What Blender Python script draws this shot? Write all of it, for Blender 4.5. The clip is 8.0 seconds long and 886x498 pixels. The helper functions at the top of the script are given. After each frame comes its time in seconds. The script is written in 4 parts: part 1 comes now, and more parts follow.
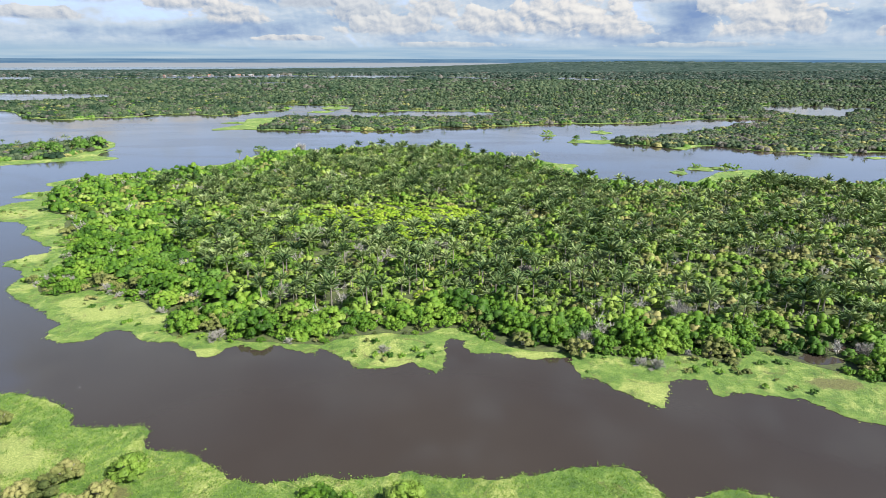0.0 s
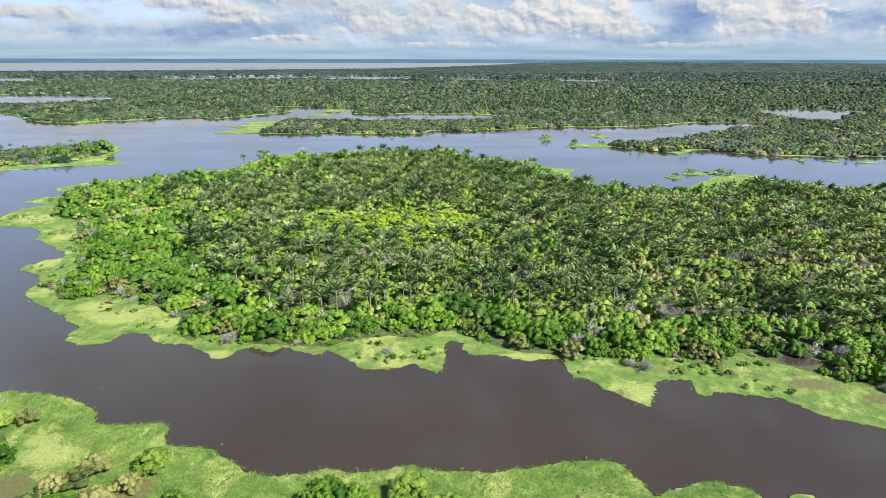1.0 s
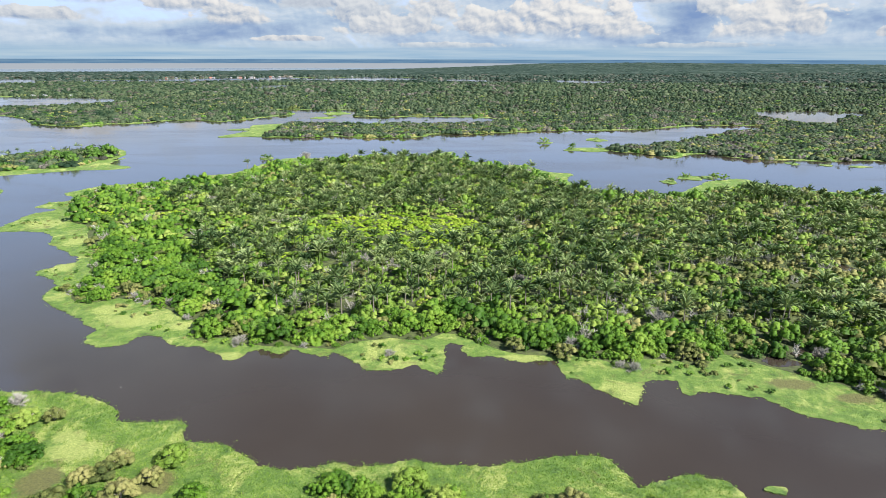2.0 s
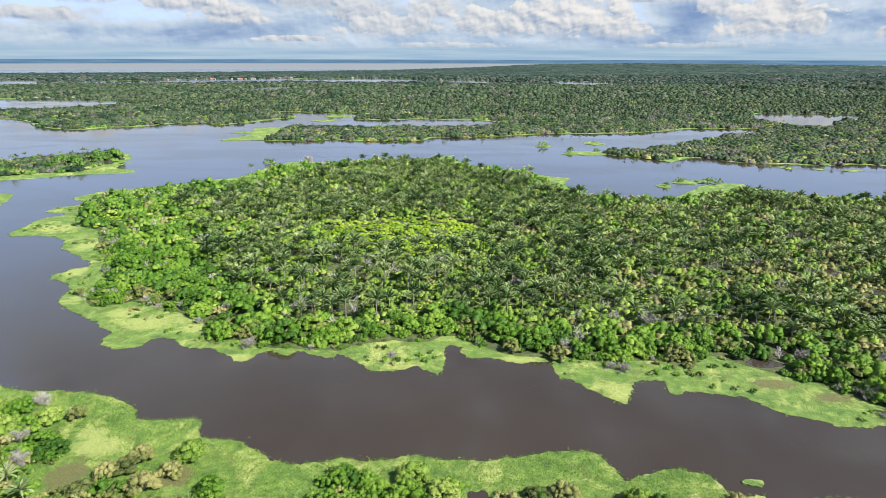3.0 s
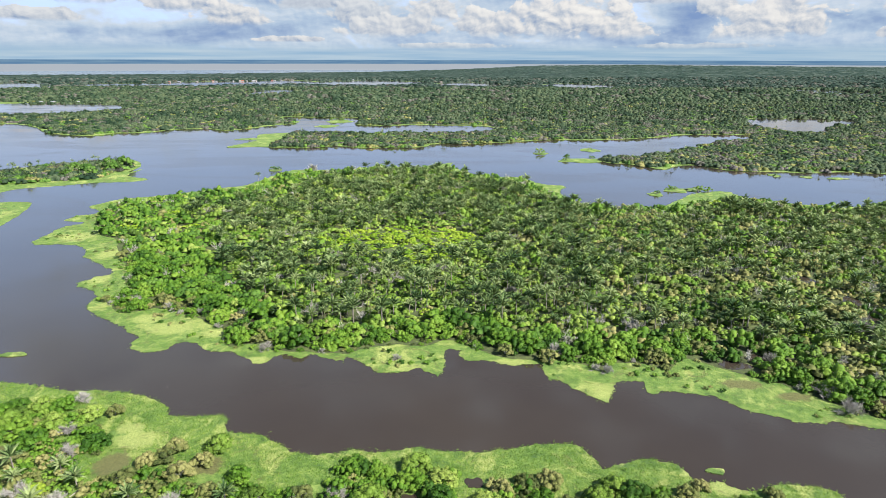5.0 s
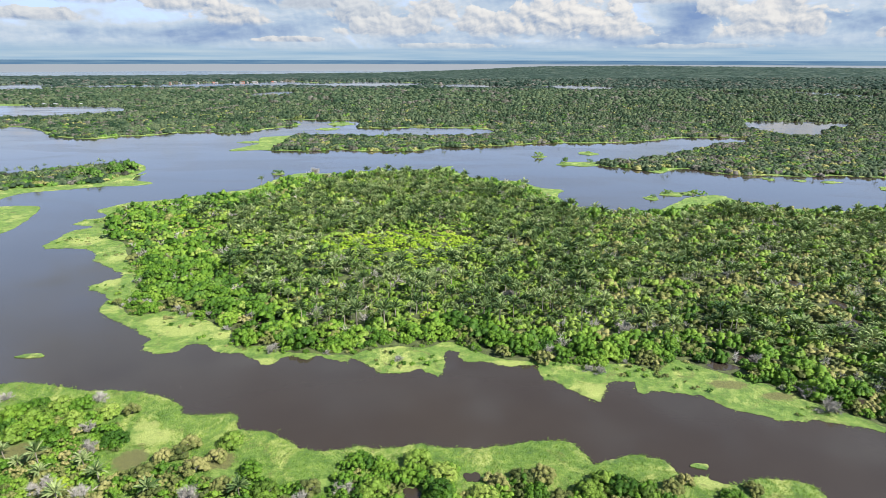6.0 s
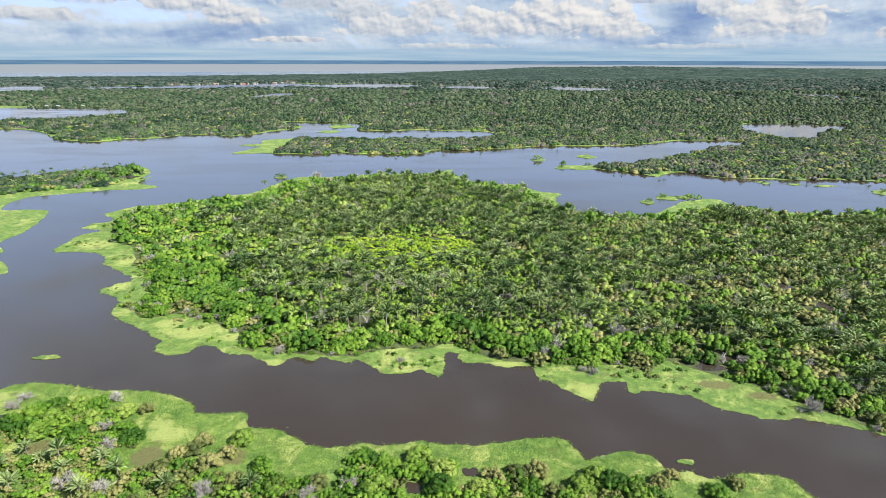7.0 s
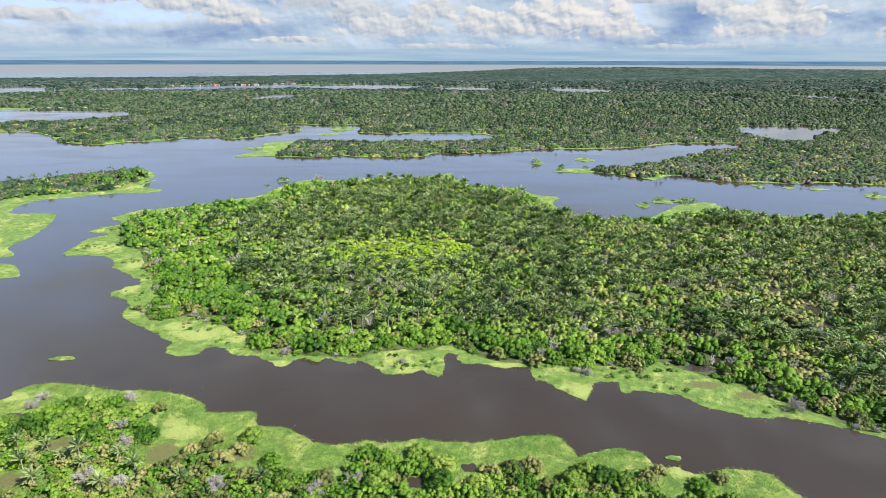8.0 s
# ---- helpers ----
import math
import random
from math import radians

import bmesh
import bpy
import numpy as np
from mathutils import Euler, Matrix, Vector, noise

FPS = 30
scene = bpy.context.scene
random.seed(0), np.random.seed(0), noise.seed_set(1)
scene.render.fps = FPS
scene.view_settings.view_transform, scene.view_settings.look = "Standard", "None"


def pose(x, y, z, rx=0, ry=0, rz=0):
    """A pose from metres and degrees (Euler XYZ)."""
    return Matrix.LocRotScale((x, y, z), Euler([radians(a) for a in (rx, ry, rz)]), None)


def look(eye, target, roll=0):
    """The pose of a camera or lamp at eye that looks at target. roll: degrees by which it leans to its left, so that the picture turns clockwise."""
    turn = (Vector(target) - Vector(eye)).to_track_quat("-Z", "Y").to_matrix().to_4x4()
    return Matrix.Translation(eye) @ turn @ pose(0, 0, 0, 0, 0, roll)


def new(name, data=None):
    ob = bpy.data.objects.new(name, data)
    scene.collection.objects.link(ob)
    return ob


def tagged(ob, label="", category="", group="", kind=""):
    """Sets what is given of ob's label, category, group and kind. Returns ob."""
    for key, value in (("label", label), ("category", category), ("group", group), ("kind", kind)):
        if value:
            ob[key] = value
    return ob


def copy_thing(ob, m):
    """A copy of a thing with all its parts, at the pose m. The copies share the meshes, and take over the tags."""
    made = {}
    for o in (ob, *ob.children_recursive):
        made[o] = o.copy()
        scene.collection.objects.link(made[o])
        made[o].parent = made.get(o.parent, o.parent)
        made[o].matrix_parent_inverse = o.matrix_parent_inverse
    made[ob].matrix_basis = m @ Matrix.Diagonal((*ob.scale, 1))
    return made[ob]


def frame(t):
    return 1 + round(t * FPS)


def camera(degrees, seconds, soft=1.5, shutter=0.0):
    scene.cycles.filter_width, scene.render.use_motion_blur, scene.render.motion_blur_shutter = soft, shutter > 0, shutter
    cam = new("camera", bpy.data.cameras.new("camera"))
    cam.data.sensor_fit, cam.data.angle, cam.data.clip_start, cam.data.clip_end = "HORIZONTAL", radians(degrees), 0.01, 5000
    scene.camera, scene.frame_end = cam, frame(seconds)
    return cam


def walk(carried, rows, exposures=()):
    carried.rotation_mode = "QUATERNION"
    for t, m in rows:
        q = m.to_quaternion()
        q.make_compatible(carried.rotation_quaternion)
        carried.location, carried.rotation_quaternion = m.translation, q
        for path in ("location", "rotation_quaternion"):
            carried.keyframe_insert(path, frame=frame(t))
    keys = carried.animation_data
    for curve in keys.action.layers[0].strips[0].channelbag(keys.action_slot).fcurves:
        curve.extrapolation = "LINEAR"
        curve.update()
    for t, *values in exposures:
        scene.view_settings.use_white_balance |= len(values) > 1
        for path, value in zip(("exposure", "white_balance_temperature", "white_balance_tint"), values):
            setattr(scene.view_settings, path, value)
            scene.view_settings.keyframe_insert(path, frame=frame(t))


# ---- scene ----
from mathutils.geometry import delaunay_2d_cdt

cam = camera(74.0, 8.0, 0.5)
# seconds, eye, and the tilt from straight down
PATH = [
    (0, -0.33, -1.15, 59.15, 72.087),
    (2, -0.33, -13.71, 66.59, 72.126),
    (4, -0.33, -26.27, 74.03, 72.164),
    (6, -0.33, -38.83, 81.47, 72.203),
    (8, -0.33, -51.39, 88.91, 72.242),
]
walk(cam, [(t, pose(x, y, z, tilt, 0, 0) @ pose(0, 0, 0, 0, 0, 0.11)) for t, x, y, z, tilt in PATH])

# ---- light ----
scene.view_settings.exposure = 1.22
SUN_FROM = Vector((0.64, -0.33, 0.70)).normalized()
sun = new("sun", bpy.data.lights.new("sun", "SUN"))
sun.data.energy, sun.data.angle, sun.data.color = 5.0, radians(0.6), (1.0, 0.95, 0.87)
sun.matrix_world = look(SUN_FROM * 900, (0, 0, 0))


class Nodes:
    """Short hand for building node trees."""

    def __init__(self, tree):
        self.tree = tree
        tree.nodes.clear()

    def add(self, kind, **settings):
        node = self.tree.nodes.new(kind)
        for key, value in settings.items():
            node.inputs[key.replace("_", " ")].default_value = value
        return node

    def link(self, a, b):
        self.tree.links.new(a, b)

    def math(self, operation, a, b=None, c=None, clamp=False):
        node = self.tree.nodes.new("ShaderNodeMath")
        node.operation, node.use_clamp = operation, clamp
        for slot, value in zip(node.inputs, (a, b, c)):
            if value is None:
                continue
            if isinstance(value, (int, float)):
                slot.default_value = value
            else:
                self.link(value, slot)
        return node.outputs[0]

    def span(self, value, lo, hi, to_lo=0.0, to_hi=1.0, smooth=True):
        node = self.tree.nodes.new("ShaderNodeMapRange")
        node.interpolation_type = "SMOOTHSTEP" if smooth else "LINEAR"
        self.link(value, node.inputs["Value"])
        for key, v in (("From Min", lo), ("From Max", hi), ("To Min", to_lo), ("To Max", to_hi)):
            node.inputs[key].default_value = v
        return node.outputs[0]

    def noise(self, vector, scale, detail=4.0, rough=0.55, distortion=0.0):
        node = self.tree.nodes.new("ShaderNodeTexNoise")
        if vector is not None:
            self.link(vector, node.inputs["Vector"])
        node.inputs["Scale"].default_value, node.inputs["Detail"].default_value = scale, detail
        node.inputs["Roughness"].default_value, node.inputs["Distortion"].default_value = rough, distortion
        return node.outputs[0]

    def ramp(self, value, stops):
        node = self.tree.nodes.new("ShaderNodeValToRGB")
        self.link(value, node.inputs[0])
        band = node.color_ramp.elements
        while len(band) < len(stops):
            band.new(0.5)
        for e, (at, colour) in zip(band, stops):
            e.position, e.color = at, (*colour, 1)
        return node.outputs[0]

    def mix(self, factor, a, b, blend="MIX"):
        node = self.tree.nodes.new("ShaderNodeMix")
        node.data_type, node.blend_type = "RGBA", blend
        for slot, value in ((node.inputs[0], factor), (node.inputs[6], a), (node.inputs[7], b)):
            if isinstance(value, (int, float)):
                slot.default_value = value
            elif isinstance(value, tuple):
                slot.default_value = (*value, 1)
            else:
                self.link(value, slot)
        return node.outputs[2]


def sky():
    world = bpy.data.worlds.new("sky")
    scene.world = world
    world.use_nodes = True
    n = Nodes(world.node_tree)
    air = n.add("ShaderNodeTexSky")
    air.sky_type, air.sun_disc = "NISHITA", False
    air.sun_elevation = math.asin(SUN_FROM.z)
    air.sun_rotation = math.atan2(SUN_FROM.x, SUN_FROM.y)
    air.air_density, air.dust_density = 1.0, 0.4
    blue = n.add("ShaderNodeBackground", Strength=SKY)
    n.link(air.outputs[0], blue.inputs["Color"])
    way = n.add("ShaderNodeTexCoord").outputs["Generated"]
    split = n.add("ShaderNodeSeparateXYZ")
    n.link(way, split.inputs[0])
    x, y, z = split.outputs
    az = n.math("MULTIPLY", n.math("ARCTAN2", x, y), 180 / math.pi)
    el = n.math("MULTIPLY", n.math("ARCSINE", z), 180 / math.pi)
    def place(a, e, da=0.0, de=0.0):
        node = n.add("ShaderNodeCombineXYZ")
        n.link(n.math("MULTIPLY_ADD", az, a, da), node.inputs[0])
        n.link(n.math("MULTIPLY_ADD", el, e, de), node.inputs[1])
        return node.outputs[0]

    billow = n.noise(place(0.75, 1.0), 0.72, 7, 0.53, 0.25)
    relief = n.math("SUBTRACT", billow, n.noise(place(0.75, 1.0, 0.16, 0.24), 0.72, 7, 0.53, 0.25))
    drift = n.noise(place(0.13, 0.42), 1.0, 5, 0.55, 0.3)
    # grey-blue layer cloud behind, a bright belt all round above it, open blue overhead
    # the belt lies out of view, added to brighten what the water reflects
    belt = n.math("EXPONENT", n.math("MULTIPLY", n.math("POWER", n.math("MULTIPLY", n.math("SUBTRACT", el, 10.5), 0.19), 2.0), -1.0))
    cover = n.math("MULTIPLY_ADD", belt, 0.45, n.math("ADD", drift, n.span(el, 16.0, 45.0, 0.04, -0.16)))
    gaps = [(-15.4, 2.7, 3.6, 0.9, -0.20), (-17.0, 5.0, 4.0, 0.8, -0.14), (21.0, 3.3, 2.3, 1.7, -0.24), (8.0, 5.6, 4.0, 0.6, -0.42), (-26.0, 2.1, 8.0, 0.5, -0.14), (33.6, 3.2, 2.4, 1.6, -0.08), (-31.0, 4.4, 9.0, 1.5, 0.26),
            # an unseen bright stretch, added so that the western water reflects lighter
            (-52.0, 21.0, 22.0, 9.0, 0.36)]
    for a, e, ra, re, weight in gaps:
        da = n.math("POWER", n.math("MULTIPLY", n.math("SUBTRACT", az, a), 1 / ra), 2.0)
        de = n.math("POWER", n.math("MULTIPLY", n.math("SUBTRACT", el, e), 1 / re), 2.0)
        cover = n.math("MULTIPLY_ADD", n.math("EXPONENT", n.math("MULTIPLY", n.math("ADD", da, de), -1.0)), weight, cover)
    colour = n.ramp(n.math("MULTIPLY_ADD", relief, 0.5, n.math("MULTIPLY_ADD", n.math("SUBTRACT", cover, 0.5), 1.25, 0.5)), [(0.20, (0.135, 0.205, 0.355)), (0.36, (0.19, 0.26, 0.385)), (0.54, (0.275, 0.35, 0.45)), (0.70, (0.375, 0.43, 0.495)), (0.95, (0.40, 0.52, 0.74))])
    # heaped cumulus: azimuth, elevation, half width, half height (degrees), brightness
    heaps = [
        (-30.5, 5.0, 6.5, 1.0, 0.85), (-33.0, 3.3, 4.4, 0.6, 0.70), (-22.5, 4.6, 3.0, 1.1, 0.88), (-11.6, 4.9, 4.2, 0.9, 0.40), (-18.6, 3.6, 3.4, 1.0, 0.95), (-7.4, 4.0, 3.6, 1.4, 0.62), (-4.8, 2.9, 5.0, 1.2, 0.78),
        (-0.6, 4.3, 2.4, 1.0, 0.85), (20.4, 5.2, 4.6, 0.8, 0.45), (4.0, 3.1, 4.0, 1.5, 0.90), (10.6, 3.6, 6.0, 2.2, 1.0), (14.6, 2.9, 3.8, 1.5, 1.0), (23.4, 4.1, 2.0, 0.9, 0.70), (27.6, 3.2, 4.2, 2.0, 0.98), (30.6, 5.0, 3.0, 0.7, 0.90),
        (35.6, 2.0, 1.2, 0.5, 0.85), (36.0, 3.9, 1.2, 0.5, 0.75), (0.5, 1.25, 5.5, 0.32, 0.72), (22.0, 1.15, 6.0, 0.30, 0.72), (-14.0, 1.75, 3.6, 0.30, 0.85),
    ]
    for a, e, ra, re, bright in heaps:
        up = n.math("MULTIPLY", n.math("SUBTRACT", el, e), 1 / re)
        far = n.math("SQRT", n.math("ADD", n.math("POWER", n.math("MULTIPLY", n.math("SUBTRACT", az, a), 1 / ra), 2.0), n.math("POWER", up, 2.0)))
        edge = n.math("MULTIPLY_ADD", n.math("SUBTRACT", billow, 0.5), -2.3, far)
        mask = n.math("MULTIPLY", n.span(edge, 1.0, 0.80), n.span(up, -0.95, -0.35))
        shade = n.math("MULTIPLY_ADD", relief, 2.1, n.math("MULTIPLY_ADD", up, 0.20, 0.52), clamp=True)
        puff = n.ramp(shade, [(0.05, (0.17, 0.23, 0.34)), (0.36, (0.31, 0.345, 0.40)), (0.72, (0.28 + 0.22 * bright, 0.345 + 0.15 * bright, 0.425 + 0.065 * bright)), (1.0, (0.30 + 0.26 * bright, 0.36 + 0.19 * bright, 0.44 + 0.09 * bright))])
        colour = n.mix(mask, colour, puff)
        cover = n.math("MAXIMUM", cover, mask)
    # cloud above the view is tinted bluer, so that the water reflects bluer
    colour = n.mix(n.span(el, 5.5, 11.0), colour, n.mix(1.0, colour, (0.90, 1.01, 1.11), "MULTIPLY"))
    # thin pale air low over the horizon, streaked
    streak = n.add("ShaderNodeCombineXYZ")
    n.link(n.math("MULTIPLY", az, 0.10), streak.inputs[0])
    n.link(n.math("MULTIPLY", el, 2.4), streak.inputs[1])
    veil = n.ramp(n.noise(streak.outputs[0], 1.0, 4, 0.5), [(0.3, (0.175, 0.285, 0.40)), (0.7, (0.31, 0.385, 0.445))])
    colour = n.mix(n.span(el, 0.5, 1.7), veil, colour)
    # the far shore and the broad river before it, past the end of the ground
    coast = n.noise(streak.outputs[0], 3.0, 3, 0.5)
    shore = n.ramp(coast, [(0.3, (0.06, 0.13, 0.23)), (0.7, (0.12, 0.20, 0.28))])
    colour = n.mix(n.span(el, -0.03, 0.02), shore, colour)
    colour = n.mix(n.span(el, -0.36, -0.32), (0.27, 0.30, 0.335), colour)
    cloud = n.add("ShaderNodeBackground", Strength=0.70)
    n.link(colour, cloud.inputs["Color"])
    both = n.add("ShaderNodeMixShader")
    # open blue shows only where cover is thin, higher up
    thin = n.math("MAXIMUM", n.span(cover, 0.38, 0.54), n.span(el, 9.0, 6.5))
    n.link(thin, both.inputs[0])
    n.link(blue.outputs[0], both.inputs[1])
    n.link(cloud.outputs[0], both.inputs[2])
    n.link(both.outputs[0], n.add("ShaderNodeOutputWorld").inputs[0])


SKY = 0.062
sky()


# ---- materials ----
def material(name):
    m = bpy.data.materials.new(name)
    m.use_nodes = True
    return m, Nodes(m.node_tree)


def finish(n, shader):
    n.link(shader, n.add("ShaderNodeOutputMaterial").inputs[0])


def foliage(name, dark, mid, light, clump=0.16, leaf=0.35, rough=0.5, through_light=0.3, gloss=0.35):
    """Leaves: the tint changes from plant to plant and from leaf to leaf."""
    m, n = material(name)
    where = n.add("ShaderNodeNewGeometry")
    info = n.add("ShaderNodeObjectInfo")
    own = n.add("ShaderNodeAttribute")
    own.attribute_name = "tint"
    grown = n.noise(where.outputs["Position"], clump, 3, 0.6)
    broad = n.noise(where.outputs["Position"], clump * 0.13, 2, 0.5)
    t = n.math("MULTIPLY_ADD", n.math("SUBTRACT", grown, 0.5), 1.5, 0.5)
    t = n.math("MULTIPLY_ADD", n.math("SUBTRACT", broad, 0.5), 0.9, t)
    t = n.math("MULTIPLY_ADD", n.math("SUBTRACT", where.outputs["Random Per Island"], 0.5), leaf, t)
    plant = n.math("FRACT", n.math("ADD", own.outputs["Fac"], info.outputs["Random"]))
    t = n.math("MULTIPLY_ADD", n.math("SUBTRACT", plant, 0.5), 0.60, t, clamp=True)
    colour = n.ramp(t, [(0.12, dark), (0.5, mid), (0.9, light)])
    b = n.add("ShaderNodeBsdfPrincipled", Roughness=rough)
    b.inputs["Specular IOR Level"].default_value = gloss
    n.link(colour, b.inputs["Base Color"])
    lit = n.add("ShaderNodeBsdfTranslucent")
    n.link(n.mix(0.4, colour, (0.30, 0.42, 0.04)), lit.inputs["Color"])
    both = n.add("ShaderNodeMixShader", Fac=through_light)
    n.link(b.outputs[0], both.inputs[1])
    n.link(lit.outputs[0], both.inputs[2])
    finish(n, both.outputs[0])
    return m


def wood(name, dark, light, scale=3.0):
    m, n = material(name)
    where = n.add("ShaderNodeNewGeometry")
    info = n.add("ShaderNodeObjectInfo")
    t = n.math("MULTIPLY_ADD", info.outputs["Random"], 0.4, n.math("MULTIPLY", n.noise(where.outputs["Position"], scale, 4, 0.6), 0.9))
    t = n.math("MULTIPLY_ADD", where.outputs["Random Per Island"], 0.35, n.math("SUBTRACT", t, 0.15), clamp=True)
    b = n.add("ShaderNodeBsdfPrincipled", Roughness=0.85)
    n.link(n.ramp(t, [(0.2, dark), (0.85, light)]), b.inputs["Base Color"])
    finish(n, b.outputs[0])
    return m


# patches of pale floating weed, and of bare wet turf: x, y, half width, half depth
WEED_MATS = [(-66, 74.8, 4.6, 3.2), (-69, 79, 3.4, 2.2), (-83, 130, 7.5, 4.6), (-93, 137, 5.0, 3.4), (-68, 127, 4.6, 2.8), (-51, 110.2, 4.0, 2.0), (17, 109.2, 6.0, 1.6), (40, 95, 3.4, 3.4),
             (-10, 106.5, 5.0, 2.2), (-140, 203, 5.0, 6.0), (-168, 226, 7.0, 7.0), (-119, 91, 4.0, 2.6), (49.5, 64.5, 2.6, 1.8), (54, 60.2, 3.6, 2.0), (-112, 150, 3.0, 4.6), (-128, 172, 4.0, 5.0)]
TURF_MATS = [(-92, 69.6, 5.6, 3.0), (-67, 67, 3.4, 3.6), (-47.5, 66.5, 2.8, 3.0), (-97, 57, 4.0, 2.6), (75, 98, 5.0, 2.2), (85, 92.5, 4.0, 2.0)]


def patches(n, p, spots, ragged):
    """How much each place belongs to one of the patches, with ragged edges."""
    split = n.add("ShaderNodeSeparateXYZ")
    n.link(p, split.inputs[0])
    best = None
    for x, y, rx, ry in spots:
        a = n.math("POWER", n.math("MULTIPLY", n.math("SUBTRACT", split.outputs[0], x), 1 / rx), 2.0)
        b = n.math("POWER", n.math("MULTIPLY", n.math("SUBTRACT", split.outputs[1], y), 1 / ry), 2.0)
        d = n.math("SQRT", n.math("ADD", a, b))
        best = d if best is None else n.math("MINIMUM", best, d)
    return n.span(n.math("MULTIPLY_ADD", n.math("SUBTRACT", ragged, 0.5), 2.4, best), 1.25, 0.75)


def marsh(name):
    """Floating meadow: green sedge with lime mats and muddy gaps."""
    m, n = material(name)
    p = n.add("ShaderNodeNewGeometry").outputs["Position"]
    fine = n.noise(p, 3.2, 6, 0.8)
    grass = n.ramp(n.math("MULTIPLY_ADD", n.noise(p, 0.35, 4, 0.65), 0.6, n.math("MULTIPLY", fine, 0.45)),
                   [(0.36, (0.026, 0.070, 0.010)), (0.52, (0.092, 0.172, 0.023)), (0.68, (0.222, 0.292, 0.066))])
    lime = n.ramp(fine, [(0.33, (0.10, 0.155, 0.03)), (0.5, (0.26, 0.31, 0.075)), (0.64, (0.44, 0.46, 0.17))])
    mud = n.ramp(fine, [(0.36, (0.052, 0.052, 0.018)), (0.62, (0.15, 0.155, 0.042))])
    ragged = n.noise(p, 0.45, 7, 0.75)
    c = n.mix(n.span(n.noise(p, 0.085, 6, 0.75, 0.8), 0.50, 0.63), grass, lime)
    c = n.mix(n.math("MULTIPLY", patches(n, p, WEED_MATS, ragged), 0.8), c, lime)
    c = n.mix(n.span(n.noise(p, 0.16, 6, 0.75, 1.0), 0.54, 0.66, 0.0, 0.8), c, mud)
    c = n.mix(patches(n, p, TURF_MATS, ragged), c, mud)
    b = n.add("ShaderNodeBsdfPrincipled", Roughness=0.8)
    n.link(c, b.inputs["Base Color"])
    bump = n.add("ShaderNodeBump", Strength=1.0, Distance=0.35)
    n.link(n.noise(p, 2.2, 7, 0.8), bump.inputs["Height"])
    n.link(bump.outputs[0], b.inputs["Normal"])
    finish(n, b.outputs[0])
    return m


def litter(name):
    """Shaded forest floor: damp leaf litter and low weeds."""
    m, n = material(name)
    p = n.add("ShaderNodeNewGeometry").outputs["Position"]
    c = n.ramp(n.noise(p, 0.4, 7, 0.7), [(0.35, (0.026, 0.032, 0.012)), (0.55, (0.055, 0.075, 0.020)), (0.75, (0.13, 0.155, 0.042))])
    b = n.add("ShaderNodeBsdfPrincipled", Roughness=0.9)
    n.link(c, b.inputs["Base Color"])
    finish(n, b.outputs[0])
    return m


def river(name):
    """Turbid brown water, slightly rippled, with calmer and windier stretches."""
    m, n = material(name)
    p = n.add("ShaderNodeNewGeometry").outputs["Position"]
    silt = n.ramp(n.noise(p, 0.02, 4, 0.55), [(0.3, (0.031, 0.024, 0.019)), (0.7, (0.039, 0.031, 0.024))])
    b = n.add("ShaderNodeBsdfPrincipled", IOR=1.33)
    b.inputs["Specular IOR Level"].default_value = 0.75
    n.link(silt, b.inputs["Base Color"])
    stretch = n.add("ShaderNodeMapping")
    stretch.inputs["Scale"].default_value = (0.35, 1.0, 1.0)
    n.link(p, stretch.inputs["Vector"])
    wind = n.noise(stretch.outputs[0], 0.022, 4, 0.6, 0.8)
    n.link(n.span(wind, 0.42, 0.60, 0.035, 0.15), b.inputs["Roughness"])
    bump = n.add("ShaderNodeBump", Strength=0.02, Distance=0.25)
    n.link(n.noise(p, 0.9, 5, 0.65), bump.inputs["Height"])
    n.link(bump.outputs[0], b.inputs["Normal"])
    finish(n, b.outputs[0])
    return m


def plain(name, colour, rough=0.7, scale=2.0):
    m, n = material(name)
    p = n.add("ShaderNodeNewGeometry").outputs["Position"]
    b = n.add("ShaderNodeBsdfPrincipled", Roughness=rough)
    n.link(n.ramp(n.noise(p, scale, 4, 0.6), [(0.3, tuple(v * 0.75 for v in colour)), (0.7, colour)]), b.inputs["Base Color"])
    finish(n, b.outputs[0])
    return m


WATER = river("river_water")
MARSH = marsh("marsh_meadow")
LITTER = litter("forest_floor")
BED = plain("river_bed", (0.10, 0.08, 0.06), 0.9, 0.05)
PALM = foliage("palm_leaf", (0.022, 0.052, 0.019), (0.106, 0.162, 0.057), (0.249, 0.307, 0.131), 0.22, 0.35, 0.65, 0.10, 0.10)
BUSH = foliage("bright_leaf", (0.023, 0.066, 0.006), (0.066, 0.144, 0.012), (0.131, 0.218, 0.026), 0.24, 0.16, 0.6, 0.08, 0.15)
UNDER = foliage("undergrowth_leaf", (0.041, 0.081, 0.010), (0.115, 0.193, 0.026), (0.199, 0.265, 0.054), 0.20, 0.18, 0.6, 0.08, 0.15)
LIME = foliage("lime_leaf", (0.070, 0.139, 0.009), (0.153, 0.243, 0.015), (0.229, 0.305, 0.034), 0.16, 0.25, 0.6, 0.12, 0.15)
OLIVE = foliage("olive_leaf", (0.050, 0.069, 0.020), (0.125, 0.142, 0.043), (0.225, 0.217, 0.083), 0.2, 0.30, 0.7, 0.08, 0.12)
# a slight blue shift in this green stands for haze over the woods
WOODS = foliage("woodland_leaf", (0.011, 0.028, 0.014), (0.036, 0.060, 0.031), (0.080, 0.105, 0.055), 0.09, 0.30, 0.7, 0.05, 0.1)
